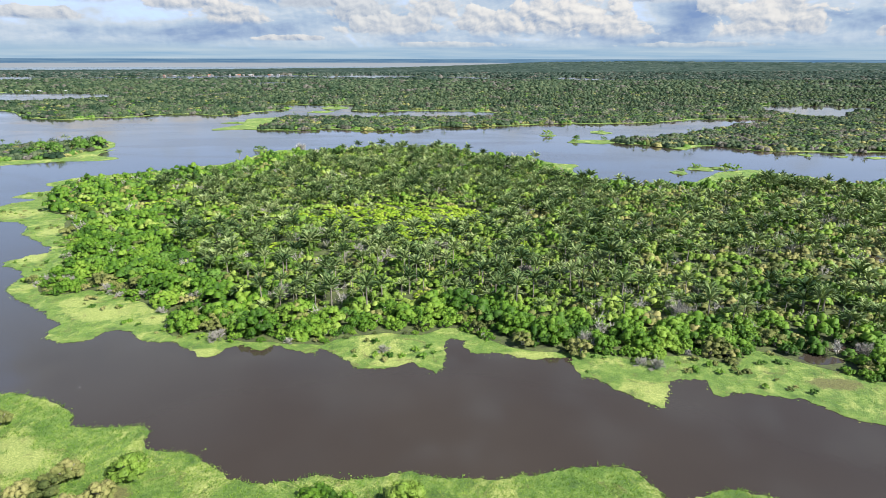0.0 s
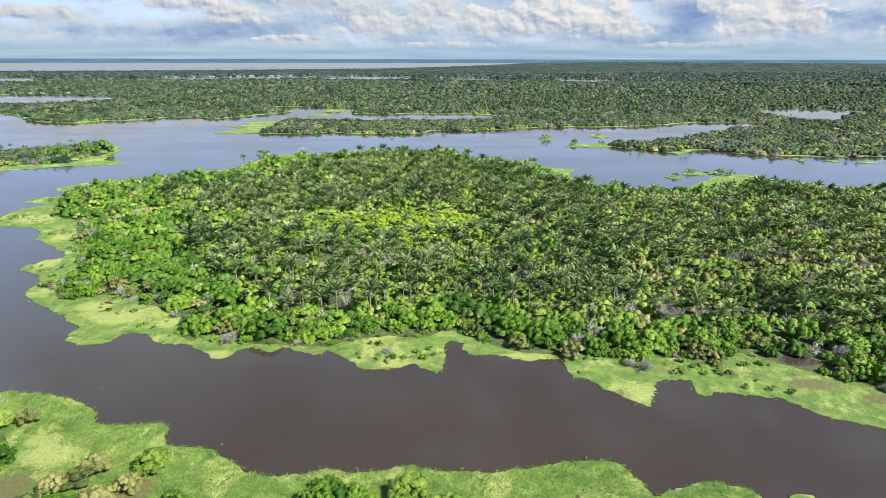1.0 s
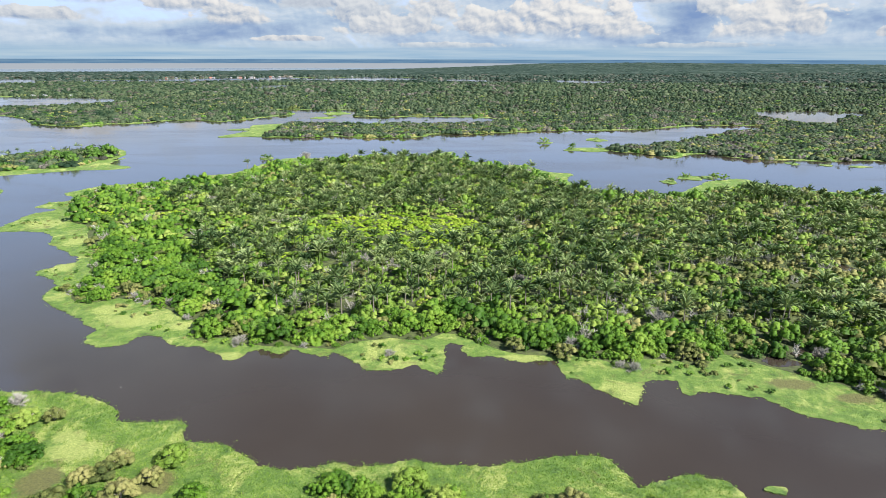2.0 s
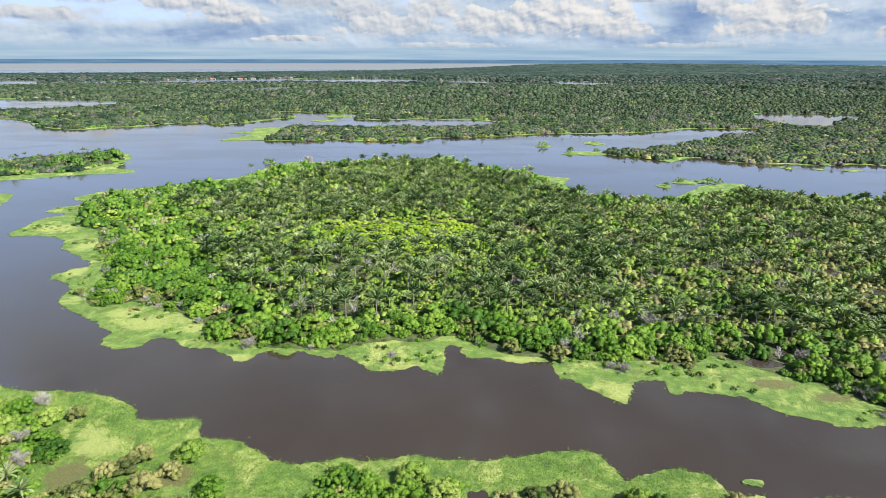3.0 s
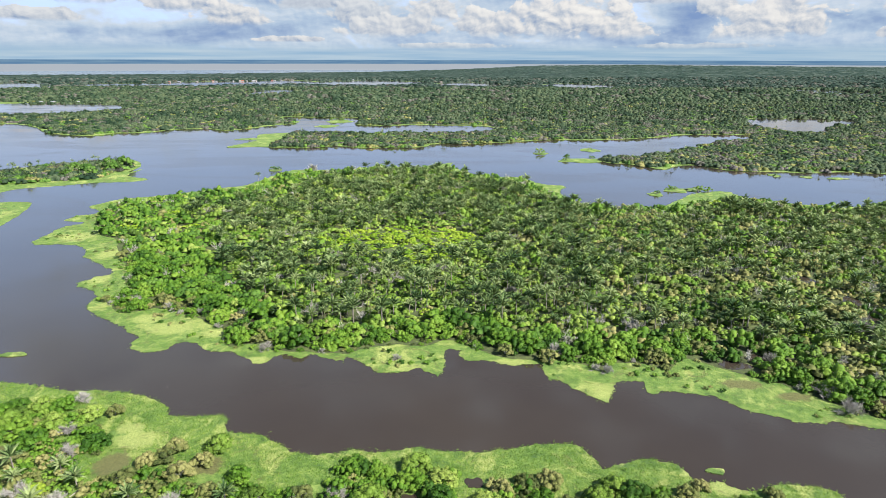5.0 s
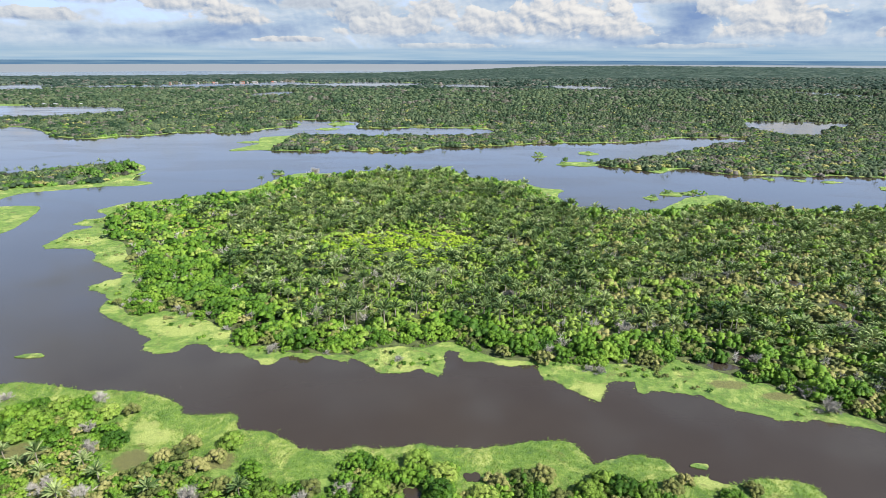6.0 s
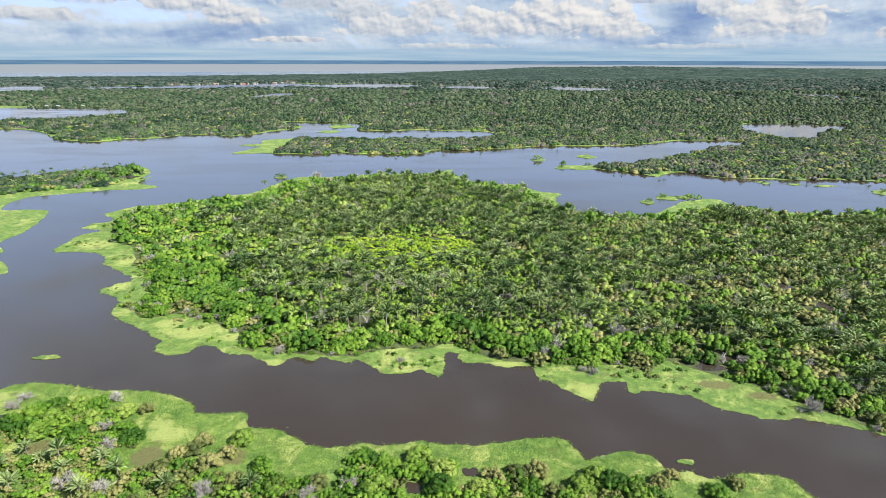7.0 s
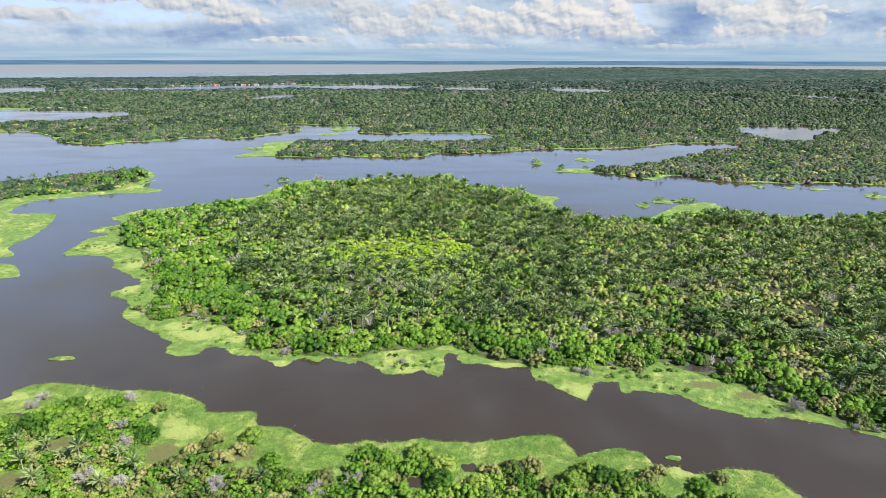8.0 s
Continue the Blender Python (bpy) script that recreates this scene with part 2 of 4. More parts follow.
TREE = foliage("dark_tree_leaf", (0.018, 0.051, 0.008), (0.050, 0.113, 0.017), (0.105, 0.189, 0.034), 0.14, 0.25, 0.6, 0.06, 0.12)
# distance haze is painted in: the leaf green greyed and turned towards blue
HAZED_LEAF = foliage("hazed_leaf", (0.009, 0.022, 0.015), (0.028, 0.048, 0.038), (0.070, 0.090, 0.072), 0.05, 0.4, 0.8, 0.04, 0.05)
SEDGE = foliage("sedge_blade", (0.042, 0.117, 0.009), (0.111, 0.222, 0.023), (0.251, 0.343, 0.066), 0.20, 0.6, 0.6, 0.3, 0.2)
ASHEN = foliage("ashen_spray", (0.038, 0.041, 0.030), (0.080, 0.080, 0.065), (0.125, 0.117, 0.107), 0.09, 0.3, 0.8, 0.05, 0.1)
BARK = wood("palm_bark", (0.10, 0.085, 0.07), (0.26, 0.23, 0.20))
TWIG = wood("bare_twig", (0.160, 0.150, 0.133), (0.36, 0.345, 0.315), 0.6)


# ---- plan helpers ----
def smooth_loop(points, step=1.6, rough=0.7, size=0.18, closed=True):
    """A rounded outline through the points, frayed like the edge of a floating meadow."""
    pts = [Vector((*p, 0)) for p in points]
    count, out = len(pts), []
    for i in range(count if closed else count - 1):
        pick = (lambda k: pts[k % count]) if closed else (lambda k: pts[min(max(k, 0), count - 1)])
        a, b, c, d = (pick(i + k) for k in (-1, 0, 1, 2))
        parts = max(2, int((c - b).length / step))
        for k in range(parts):
            t = k / parts
            out.append(0.5 * (2 * b + (c - a) * t + (2 * a - 5 * b + 4 * c - d) * t * t + (3 * b - a - 3 * c + d) * t ** 3))
    frayed = []
    for p in out:
        q = p * size
        push = Vector((noise.noise(q), noise.noise(q + Vector((31, 7, 0))), 0)) * rough
        push += Vector((noise.noise(q * 4.1), noise.noise(q * 4.1 + Vector((11, 47, 0))), 0)) * rough * 0.6
        push += Vector((noise.noise(q * 8.0), noise.noise(q * 8.0 + Vector((5, 17, 0))), 0)) * rough * 0.35
        frayed.append((p.x + push.x, p.y + push.y))
    return np.array(frayed)


def inside(loop, pts):
    """Which points lie in the outline."""
    x, y = pts[:, 0], pts[:, 1]
    result = np.zeros(len(pts), bool)
    for (ax, ay), (bx, by) in zip(loop, np.roll(loop, -1, 0)):
        if ay == by:
            continue
        cross = ((ay > y) != (by > y)) & (x < (bx - ax) * (y - ay) / (by - ay) + ax)
        result ^= cross
    return result


def shore_gap(loop, pts):
    """The distance from each point to the outline."""
    best = np.full(len(pts), 1e9)
    for a, b in zip(loop, np.roll(loop, -1, 0)):
        d = b - a
        t = np.clip(((pts - a) @ d) / max(d @ d, 1e-9), 0, 1)
        best = np.minimum(best, np.hypot(*(pts - a - t[:, None] * d).T))
    return best


def strewn(rng, x0, x1, y0, y1, step):
    """Points on a loose grid, each shifted at random."""
    gx, gy = np.meshgrid(np.arange(x0, x1, step), np.arange(y0, y1, step))
    pts = np.stack([gx.ravel(), gy.ravel()], 1)
    return pts + rng.uniform(-0.55, 0.55, pts.shape) * step


def patchy(pts, scale, seed=0.0):
    """Slow noise from -1 to 1 over the plan."""
    return np.array([noise.noise((x * scale + seed, y * scale - seed, seed)) for x, y in pts])


def in_sight(pts, margin=8.0):
    """The wedge of country that the flight looks over."""
    return np.abs(pts[:, 0]) < 0.80 * (pts[:, 1] + 58) + margin


# ---- mesh helpers ----
def mesh_of(name, verts, tris, mat, smooth=False, tint=None):
    me = bpy.data.meshes.new(name)
    verts, tris = np.asarray(verts, np.float32), np.asarray(tris, np.int32)
    me.vertices.add(len(verts))
    me.vertices.foreach_set("co", verts.ravel())
    me.loops.add(tris.size)
    me.loops.foreach_set("vertex_index", tris.ravel())
    me.polygons.add(len(tris))
    me.polygons.foreach_set("loop_start", np.arange(0, tris.size, 3, dtype=np.int32))
    me.polygons.foreach_set("use_smooth", np.full(len(tris), smooth))
    me.update(calc_edges=True)
    me.materials.append(mat)
    if tint is not None:
        me.attributes.new("tint", "FLOAT", "POINT").data.foreach_set("value", np.asarray(tint, np.float32))
    return me


def part(name, me, parent, label=""):
    ob = new(name, me)
    ob.parent = parent
    return tagged(ob, label)


def joined(*pieces):
    """Several (verts, tris) or (verts, tris, tint) as one."""
    verts, tris, tint, at = [], [], [], 0
    for v, t, *shade in pieces:
        verts.append(v)
        tris.append(np.asarray(t) + at)
        tint += shade
        at += len(v)
    out = np.concatenate(verts), np.concatenate(tris)
    return (*out, np.concatenate(tint)) if tint else out


def spread(shapes, rng, pts, size, z=0.3, flat=None):
    """Copies of the shapes, turned at random, each with a tint of its own, as one (verts, tris, tint)."""
    which = rng.integers(0, len(shapes), len(pts))
    turn = rng.uniform(0, 2 * math.pi, len(pts))
    size, z = np.broadcast_to(size, len(pts)), np.broadcast_to(z, len(pts))
    flat = np.ones(len(pts)) if flat is None else flat
    pieces = []
    for k, (v, t) in enumerate(shapes):
        pick = np.flatnonzero(which == k)
        if not len(pick):
            continue
        c, s, r = np.cos(turn[pick]), np.sin(turn[pick]), size[pick]
        x = (v[None, :, 0] * c[:, None] - v[None, :, 1] * s[:, None]) * r[:, None] + pts[pick, 0, None]
        y = (v[None, :, 0] * s[:, None] + v[None, :, 1] * c[:, None]) * r[:, None] + pts[pick, 1, None]
        h = v[None, :, 2] * (r * flat[pick])[:, None] + z[pick, None]
        verts = np.stack([x, y, h], 2).reshape(-1, 3)
        tris = (t[None] + (np.arange(len(pick)) * len(v))[:, None, None]).reshape(-1, 3)
        pieces.append((verts, tris, np.repeat(rng.random(len(pick)) * 0.999, len(v))))
    return joined(*pieces) if pieces else (np.zeros((0, 3)), np.zeros((0, 3), int), np.zeros(0))


def stuff(name, data, mat, label, category, smooth=True):
    if not len(data[1]):
        return None
    return tagged(new(name, mesh_of(name, *data[:2], mat, smooth, data[2] if len(data) > 2 else None)), label, category, "", "stuff")


# ---- plant shapes ----
def unit(v):
    return v / np.maximum(np.linalg.norm(v, axis=-1, keepdims=True), 1e-9)


def leaf_cards(rng, at, facing, size, jitter=0.27):
    """One pointed leaf spray at each place, facing about that way."""
    n = len(at)
    facing = unit(facing + rng.normal(0, jitter, (n, 3)))
    along = unit(np.cross(facing, rng.normal(0, 1, (n, 3))))
    across = np.cross(facing, along)
    s = np.broadcast_to(size, n)[:, None] * rng.uniform(0.7, 1.35, (n, 1))
    verts = np.stack([at - along * s * 0.6 + across * s * 0.62, at - along * s * 0.6 - across * s * 0.62, at + along * s * 1.1 - facing * s * 0.15], 1).reshape(-1, 3)
    return verts, np.arange(n * 3).reshape(-1, 3)


def dome(rng, rx, rz, base, sides=7, rings=3):
    """The dark inside of a leafy crown."""
    verts, tris = [], []
    for k in range(rings):
        a = k / rings * math.pi / 2
        for i in range(sides):
            w = 2 * math.pi * i / sides
            r = rx * math.cos(a) * rng.uniform(0.8, 1.1)
            verts.append((r * math.cos(w), r * math.sin(w), base + rz * math.sin(a)))
    verts.append((0, 0, base + rz))
    for k in range(rings - 1):
        for i in range(sides):
            a, b = k * sides + i, k * sides + (i + 1) % sides
            tris += [(a, b, b + sides), (a, b + sides, a + sides)]
    top = (rings - 1) * sides
    tris += [(top + i, top + (i + 1) % sides, len(verts) - 1) for i in range(sides)]
    return np.array(verts), np.array(tris)


def knoll(rng, at, wide, high, sides, rings):
    """One bough of a crown: a ragged cap, longer one way than the other, steep at the sides and open below."""
    a = (np.linspace(-0.4, 1.1, rings) if rings > 2 else np.array([-0.12, 0.80]))[:, None]
    w = (2 * math.pi * np.arange(sides) / sides)[None] + 0.5 * (np.arange(rings) % 2)[:, None] * 2 * math.pi / sides
    r = rng.uniform(0.76, 1.16, (rings, sides))
    turn, long = rng.uniform(0, math.pi), rng.uniform(0.78, 1.28)
    x, y = wide * r * np.cos(a) * np.cos(w) * long, wide * r * np.cos(a) * np.sin(w) / long
    ring = np.stack([x * math.cos(turn) - y * math.sin(turn), x * math.sin(turn) + y * math.cos(turn), high * r * np.sin(a) * np.ones_like(w)], 2).reshape(-1, 3)
    verts = np.concatenate([ring, [(0, 0, high * rng.uniform(0.8, 1.1))]]) + at
    tris = []
    for k in range(rings - 1):
        for i in range(sides):
            p, q = k * sides + i, k * sides + (i + 1) % sides
            tris += [(p, q, q + sides), (p, q + sides, p + sides)]
    top = (rings - 1) * sides
    tris += [(top + i, top + (i + 1) % sides, len(verts) - 1) for i in range(sides)]
    return verts, np.array(tris)


def lumpy(rng, lumps, tall, sides, rings, leaves, leaf, bulk=(0.24, 0.44), base=0.0, jitter=0.45):
    """A dense crown one metre in radius: overlapping leafy boughs, the middle ones highest, with fine leaf sprays standing off them."""
    w = np.arange(lumps) * 2.4 + rng.uniform(-0.5, 0.5, lumps)
    r = 0.86 * np.sqrt((np.arange(lumps) + rng.uniform(0, 0.8, lumps)) / lumps)
    b = rng.uniform(*bulk, lumps)
    top = base + (tall - base) * np.sqrt(np.maximum(1 - r * r, 0.08)) * rng.uniform(0.55, 1.08, lumps)
    c = np.stack([r * np.cos(w), r * np.sin(w), np.maximum(top - b * 0.8, base + 0.15 * b)], 1)
    pieces = [knoll(rng, c[k], b[k], b[k] * rng.uniform(0.65, 0.95), sides, rings) for k in range(lumps)]
    k = rng.choice(lumps, leaves, p=b ** 2 / (b ** 2).sum())
    d = rng.normal(0, 1, (leaves, 3))
    d[:, 2] = np.abs(d[:, 2]) * 1.2 - 0.25
    d = unit(d)
    at = c[k] + d * (b[k] * rng.uniform(0.88, 1.20, leaves))[:, None] * [1, 1, 0.85]
    free = np.ones(leaves, bool)
    for i in range(lumps):
        free &= (np.linalg.norm(at - c[i], axis=1) > b[i] * 0.85) | (k == i)
    at, d = at[free], d[free]
    at[:, 2] = np.maximum(at[:, 2], 0.05)
    pieces.append(leaf_cards(rng, at, d + [0, 0, 0.12], leaf, jitter))
    return joined(*pieces)


def tube(path, radii, sides=5):
    """A tapered stem along a path."""
    path = np.asarray(path, float)
    verts, tris = [], []
    for k, p in enumerate(path):
        d = unit(path[min(k + 1, len(path) - 1)] - path[max(k - 1, 0)])
        a = unit(np.cross(d, (0.3, 0.9, 0.2)))
        b = np.cross(d, a)
        for i in range(sides):
            w = 2 * math.pi * i / sides
            verts.append(p + radii[k] * (math.cos(w) * a + math.sin(w) * b))
    for k in range(len(path) - 1):
        for i in range(sides):
            a, b = k * sides + i, k * sides + (i + 1) % sides
            tris += [(a, b, b + sides), (a, b + sides, a + sides)]
    return np.array(verts), np.array(tris)


def palm_frond(rng, tip, heading, lift, length, pairs, broad=0.15):
    """An arching feather leaf: a rib with pointed leaflets hanging from both sides."""
    out = np.array([math.cos(heading), math.sin(heading), 0.0])
    side = np.array([-math.sin(heading), math.cos(heading), 0.0])
    verts, tris = [], []

    def rib(s):
        angle = lift - s * s * 0.80
        return tip + out * length * s * math.cos((lift + angle) / 2) + np.array([0, 0, length * s * math.sin((lift + angle) / 2)])

    for k in range(pairs):
        s0, s1 = 0.12 + 0.86 * k / pairs, 0.12 + 0.86 * (k + 1.15) / pairs
        a, b = rib(s0), rib(min(s1, 1.0))
        wide = length * broad * (math.sin(math.pi * min(0.12 + s0 * 0.93, 1.0)) ** 0.6)
        for wing in (-1, 1):
            reach = (b - a) * 1.35 + side * wing * wide + np.array([0, 0, -wide * rng.uniform(0.0, 0.35)])
            i = len(verts)
            verts += [a, b, a + reach * rng.uniform(0.85, 1.1)]
            tris.append((i, i + 1, i + 2))
    i = len(verts)
    verts += [rib(0.0) + side * 0.05, rib(0.0) - side * 0.05, rib(0.6), rib(1.0)]
    tris += [(i, i + 1, i + 2), (i, i + 2, i + 3)]
    return np.array(verts), np.array(tris)


def palm_fronds(rng, height, fronds, pairs, length=2.6, low=12, broad=0.15):
    """The crown: young leaves upright, older ones leaning out; low: how steep the oldest still stand."""
    tip = np.array([0, 0, height])
    out = []
    for k in range(fronds):
        age = (k + rng.uniform(0, 0.8)) / fronds
        lift = radians(90 - (90 - low) * age + rng.uniform(-8, 8))
        out.append(palm_frond(rng, tip, k * 2.4 + rng.uniform(-0.3, 0.3), lift, length * rng.uniform(0.8, 1.12), pairs, broad))
    return out


def palm_trunk(rng, height, sides=6):
    lean = rng.uniform(-0.3, 0.3, 2)
    path = [(lean[0] * (1 - t) ** 2, lean[1] * (1 - t) ** 2, height * t) for t in (0, 0.3, 0.65, 1.0)]
    return tube(path, (0.19, 0.14, 0.12, 0.14), sides)


def twiggy(rng, size, limbs, twigs, thick=0.008):
    """A leafless bush: crooked limbs that fork into a haze of fine twigs."""
    pieces = []
    for k in range(limbs):
        w, rise = rng.uniform(0, 2 * math.pi), rng.uniform(0.25, 1.35)
        d = np.array([math.cos(w) * math.cos(rise), math.sin(w) * math.cos(rise), math.sin(rise)])
        mid = d * size * 0.5 + rng.normal(0, 0.08, 3) * size
        end = d * size * rng.uniform(0.75, 0.95) + rng.normal(0, 0.1, 3) * size
        pieces.append(tube([(0, 0, 0), mid, end], (0.020 * size, 0.012 * size, 0.005 * size), 3))
        s = rng.uniform(0.3, 1.0, (twigs, 1))
        a = np.where(s < 0.5, mid * s * 2, mid + (end - mid) * (s - 0.5) * 2)
        grow = unit(d + rng.normal(0, 0.8, (twigs, 3)) + [0, 0, 0.2]) * size * rng.uniform(0.15, 0.42, (twigs, 1))
        side = unit(np.cross(grow, rng.normal(0, 1, (twigs, 3)))) * thick * size
        verts = np.stack([a - side, a + side, a + grow], 1).reshape(-1, 3)
        verts[:, 2] = np.maximum(verts[:, 2], 0.03)
        pieces.append((verts, np.arange(twigs * 3).reshape(-1, 3)))
    return joined(*pieces)


def tuft(rng, blades, height, width=0.05):
    a = np.concatenate([rng.normal(0, 0.16, (blades, 2)), np.zeros((blades, 1))], 1)
    w = rng.uniform(0, 2 * math.pi, blades)
    side = np.stack([np.cos(w), np.sin(w), 0 * w], 1) * width
    top = a * 2.0 + rng.normal(0, 0.13, (blades, 3)) * [1, 1, 0]
    top[:, 2] = height * rng.uniform(0.6, 1.1, blades)
    return np.stack([a - side, a + side, top], 1).reshape(-1, 3), np.arange(blades * 3).reshape(-1, 3)


# ---- the plan: outlines of land, metres ----
LAND = 0.07
island_shore = [
    (109.4, 72.9), (102.2, 76.8), (90.3, 81.5), (79.7, 82.1), (69.9, 87.5), (65.2, 92.9), (57.9, 94.6), (50.9, 94.6), (50.1, 99.5), (43.8, 98.9),
    (40.4, 91.6), (36.7, 91.3), (29.6, 99.4), (25.9, 101.0), (26.0, 108.7), (18.8, 107.6), (12.6, 109.9), (5.7, 111.1), (4.6, 115.8), (1.0, 116.6),
    (-0.9, 102.5), (-6.9, 106.0), (-11.9, 103.8), (-16.9, 104.1), (-21.7, 109.2), (-25.5, 111.7), (-32.4, 110.9), (-36.6, 113.8), (-39.6, 110.9), (-43.6, 113.4),
    (-47.8, 110.9), (-49.5, 108.4), (-54.7, 110.8), (-58.3, 114.5), (-65.7, 115.6), (-72.4, 120.5), (-76.8, 120.5), (-79.0, 115.5), (-83.5, 114.7), (-88.5, 117.7),
]
island_west = [
    (-91.7, 124.9), (-104.2, 135.2), (-117.1, 145.1), (-119.6, 155.0), (-124.0, 160.5), (-132.7, 165.7), (-131.5, 172.4), (-126.7, 178.2), (-135.8, 188.3), (-146.9, 196.3),
    (-154.9, 208.8), (-165.3, 214.6), (-174.9, 214.5), (-183.2, 217.1), (-184.5, 232.6), (-185.6, 241.5), (-178.7, 250.9), (-191.4, 255.2), (-190.3, 264.3), (-184.3, 269.1),
    (-186.6, 276.4), (-195.9, 284.0), (-193.1, 294.7), (-187.3, 304.7), (-174.9, 309.2), (-160.8, 318.5), (-145.4, 330.5), (-138.8, 336.6),
]
island_back = [
    (-128, 345), (-119.1, 380), (-108.6, 400), (-81.1, 401.1), (-38.2, 413.4), (-14.0, 415.7), (6.4, 434), (6.8, 417.2), (24.1, 380), (51.9, 372),
    (64.2, 350.7), (78.6, 341.9), (72.2, 326.8), (75, 300), (93.9, 287), (117.2, 286), (127, 292), (144.1, 311.8), (156.9, 322.7), (175.6, 327),
    (181.3, 307), (201.5, 293.7), (229.3, 286.0), (277.7, 300.0), (380, 300), (380, 10), (230, 20), (150, 54),
]
thicket_near = [
    (109, 75.7), (100.1, 82.8), (92.0, 90.1), (86.9, 96.8), (80.1, 101.2), (73.3, 106.5), (65.7, 111.3), (58.9, 104.4), (53.3, 108.8), (46.2, 108.8),
    (41.7, 104.3), (37.0, 108.7), (28.1, 111.2), (19.1, 110.6), (11.7, 114.7), (6.0, 120.5), (-0.3, 122.4), (-5.5, 118.5), (-13.0, 119.6), (-22.6, 117.2),
    (-26.8, 113.0), (-35.3, 114.5), (-43.7, 115), (-47.7, 115.6), (-54.8, 119.4), (-60.5, 117.9), (-64.2, 123.8), (-68.2, 130.5), (-85.3, 141.4), (-95.1, 144.7),
]
thicket_back = [
    (-101.7, 141.3), (-109.0, 145.2), (-112.5, 155.0), (-111.3, 162.3), (-118.1, 170.6), (-122.8, 183.6), (-134.5, 197.9), (-147.1, 219.9), (-161.1, 232.7), (-173.3, 251.0),
    (-178.0, 265.5), (-180.5, 288.0), (-172.9, 294.9), (-159.5, 310.8), (-141.2, 318.6), (-122, 335), (-108, 378), (-80, 393), (-38, 406), (-14, 402),
    (6, 400), (24, 374), (50, 362), (62, 340), (66, 322), (73, 297), (93, 283), (126, 283), (145, 296), (178, 304),
    (201, 290), (229, 283), (277, 297), (375, 297), (375, 14), (230, 24), (150, 58),
]
bank_shore = [
    (-121.7, 89.4), (-120.7, 94.0), (-116.8, 97.6), (-111.8, 98.6), (-102.0, 96.8), (-93.2, 94.7), (-85.5, 94.1), (-75.1, 92.7), (-66.0, 88.4), (-63.4, 84.4),
    (-57.1, 83.6), (-50.5, 83.6), (-47.8, 78.1), (-41.1, 76.9), (-36.9, 75.2), (-32.2, 71.3), (-26.5, 70.4), (-19.2, 71.6), (-14.4, 70.5), (-8.0, 72.1),
    (-0.2, 71.4), (5.3, 70.8), (13.8, 72.1), (23.5, 74.2), (28.0, 73.1), (30.2, 69.7), (32.1, 65.7), (36.3, 67.8), (42.9, 68.9), (47.7, 66.8),
    (48.5, 61.3), (54.1, 62.1), (58.2, 59.4), (64.3, 61.3), (71.7, 60.8), (74.7, 58.1), (77, 52), (95, 38), (140, 12), (300, -40),
    (300, -300), (-400, -300), (-400, 10), (-200, 60), (-140, 83),
]
islet_shore = [
    (-209.0, 210.9), (-207.7, 217.8), (-215.8, 225.8), (-217.8, 232.4), (-217.7, 245.4), (-222.4, 265.2), (-235.7, 294.4), (-260.9, 294.2), (-269.1, 307.0), (-271.3, 320.7),
    (-267.0, 332.1), (-252.3, 339.1), (-229.5, 351.7), (-211.2, 353.7), (-202.0, 363.3), (-222.5, 377.0), (-224.0, 400.8), (-228.6, 389.7), (-231.4, 414.8), (-245.2, 437.3),
    (-257.6, 445.2), (-275, 436), (-306.4, 415), (-335.5, 390), (-430, 380), (-430, 200), (-260, 204),
]
west_mat = [(-203.2, 202.9), (-195.4, 200.6), (-185.5, 190.2), (-189.1, 183.2), (-240, 172), (-240, 200)]
main_west = [
    (-573.8, 718.8), (-541.2, 719.3), (-495.7, 689.6), (-444.2, 630.8), (-408.1, 607.2), (-371.9, 603.1), (-364.9, 622.1), (-329.2, 632.5), (-316.3, 658.7), (-284.1, 670.1),
    (-247.9, 654.4), (-217.6, 700.0), (-189.4, 751.5), (-217.2, 786.5), (-226.8, 824.9), (-194.5, 817.5), (-152.8, 818.3), (-121.4, 811.0), (-112.2, 766.7), (-109.0, 720.2),
    (-69.9, 708.4), (-38.8, 721.3), (-3.5, 715.6), (36.3, 710.1), (61.2, 686.8),
]
main_spit = [
    (45, 640), (-33.9, 628), (-115.0, 630), (-160.2, 635.0), (-186.3, 624.7), (-200.1, 610.2), (-189.8, 562.3), (-202.1, 516.9), (-179.2, 520.7), (-128.9, 514.3),
    (-113.8, 518.0), (-103.6, 528.8), (-85.4, 518.3), (-37.0, 515.4), (-17.2, 526.3), (-9.1, 543.1), (18.3, 541.5), (43.8, 549.5), (112.1, 574.6), (163.8, 575.3),
    (225.9, 597.8), (270.4, 621.6), (333.4, 617.8),
]
main_east = [
    (306.8, 575), (271.7, 556.8), (228.4, 513.9), (188.1, 479.6), (160.1, 464), (131.0, 454.8), (130.7, 433.5), (146.4, 426.1), (163.7, 404.7), (177.2, 419.0),
    (193.6, 422.6), (205.7, 409.7), (218.0, 398.4), (241.4, 395.3), (263.7, 390.1), (291.7, 395.8), (307.0, 390.5), (334.7, 386.5), (420, 380), (600, 350),
]
main_far = [
    (2200, 420), (4300, 1500), (4100, 2500), (3400, 3450), (2100, 4400), (700, 4850), (-338, 4286), (-994, 3733), (-1454, 3196), (-1556, 2439),
    (-2147, 2948), (-3400, 2700), (-3400, 1300), (-1200, 740), (-700, 725),
]
lake_shore = [(392, 640), (430, 640), (470, 690), (560, 780), (497, 806), (440, 812), (400, 760), (385, 690)]
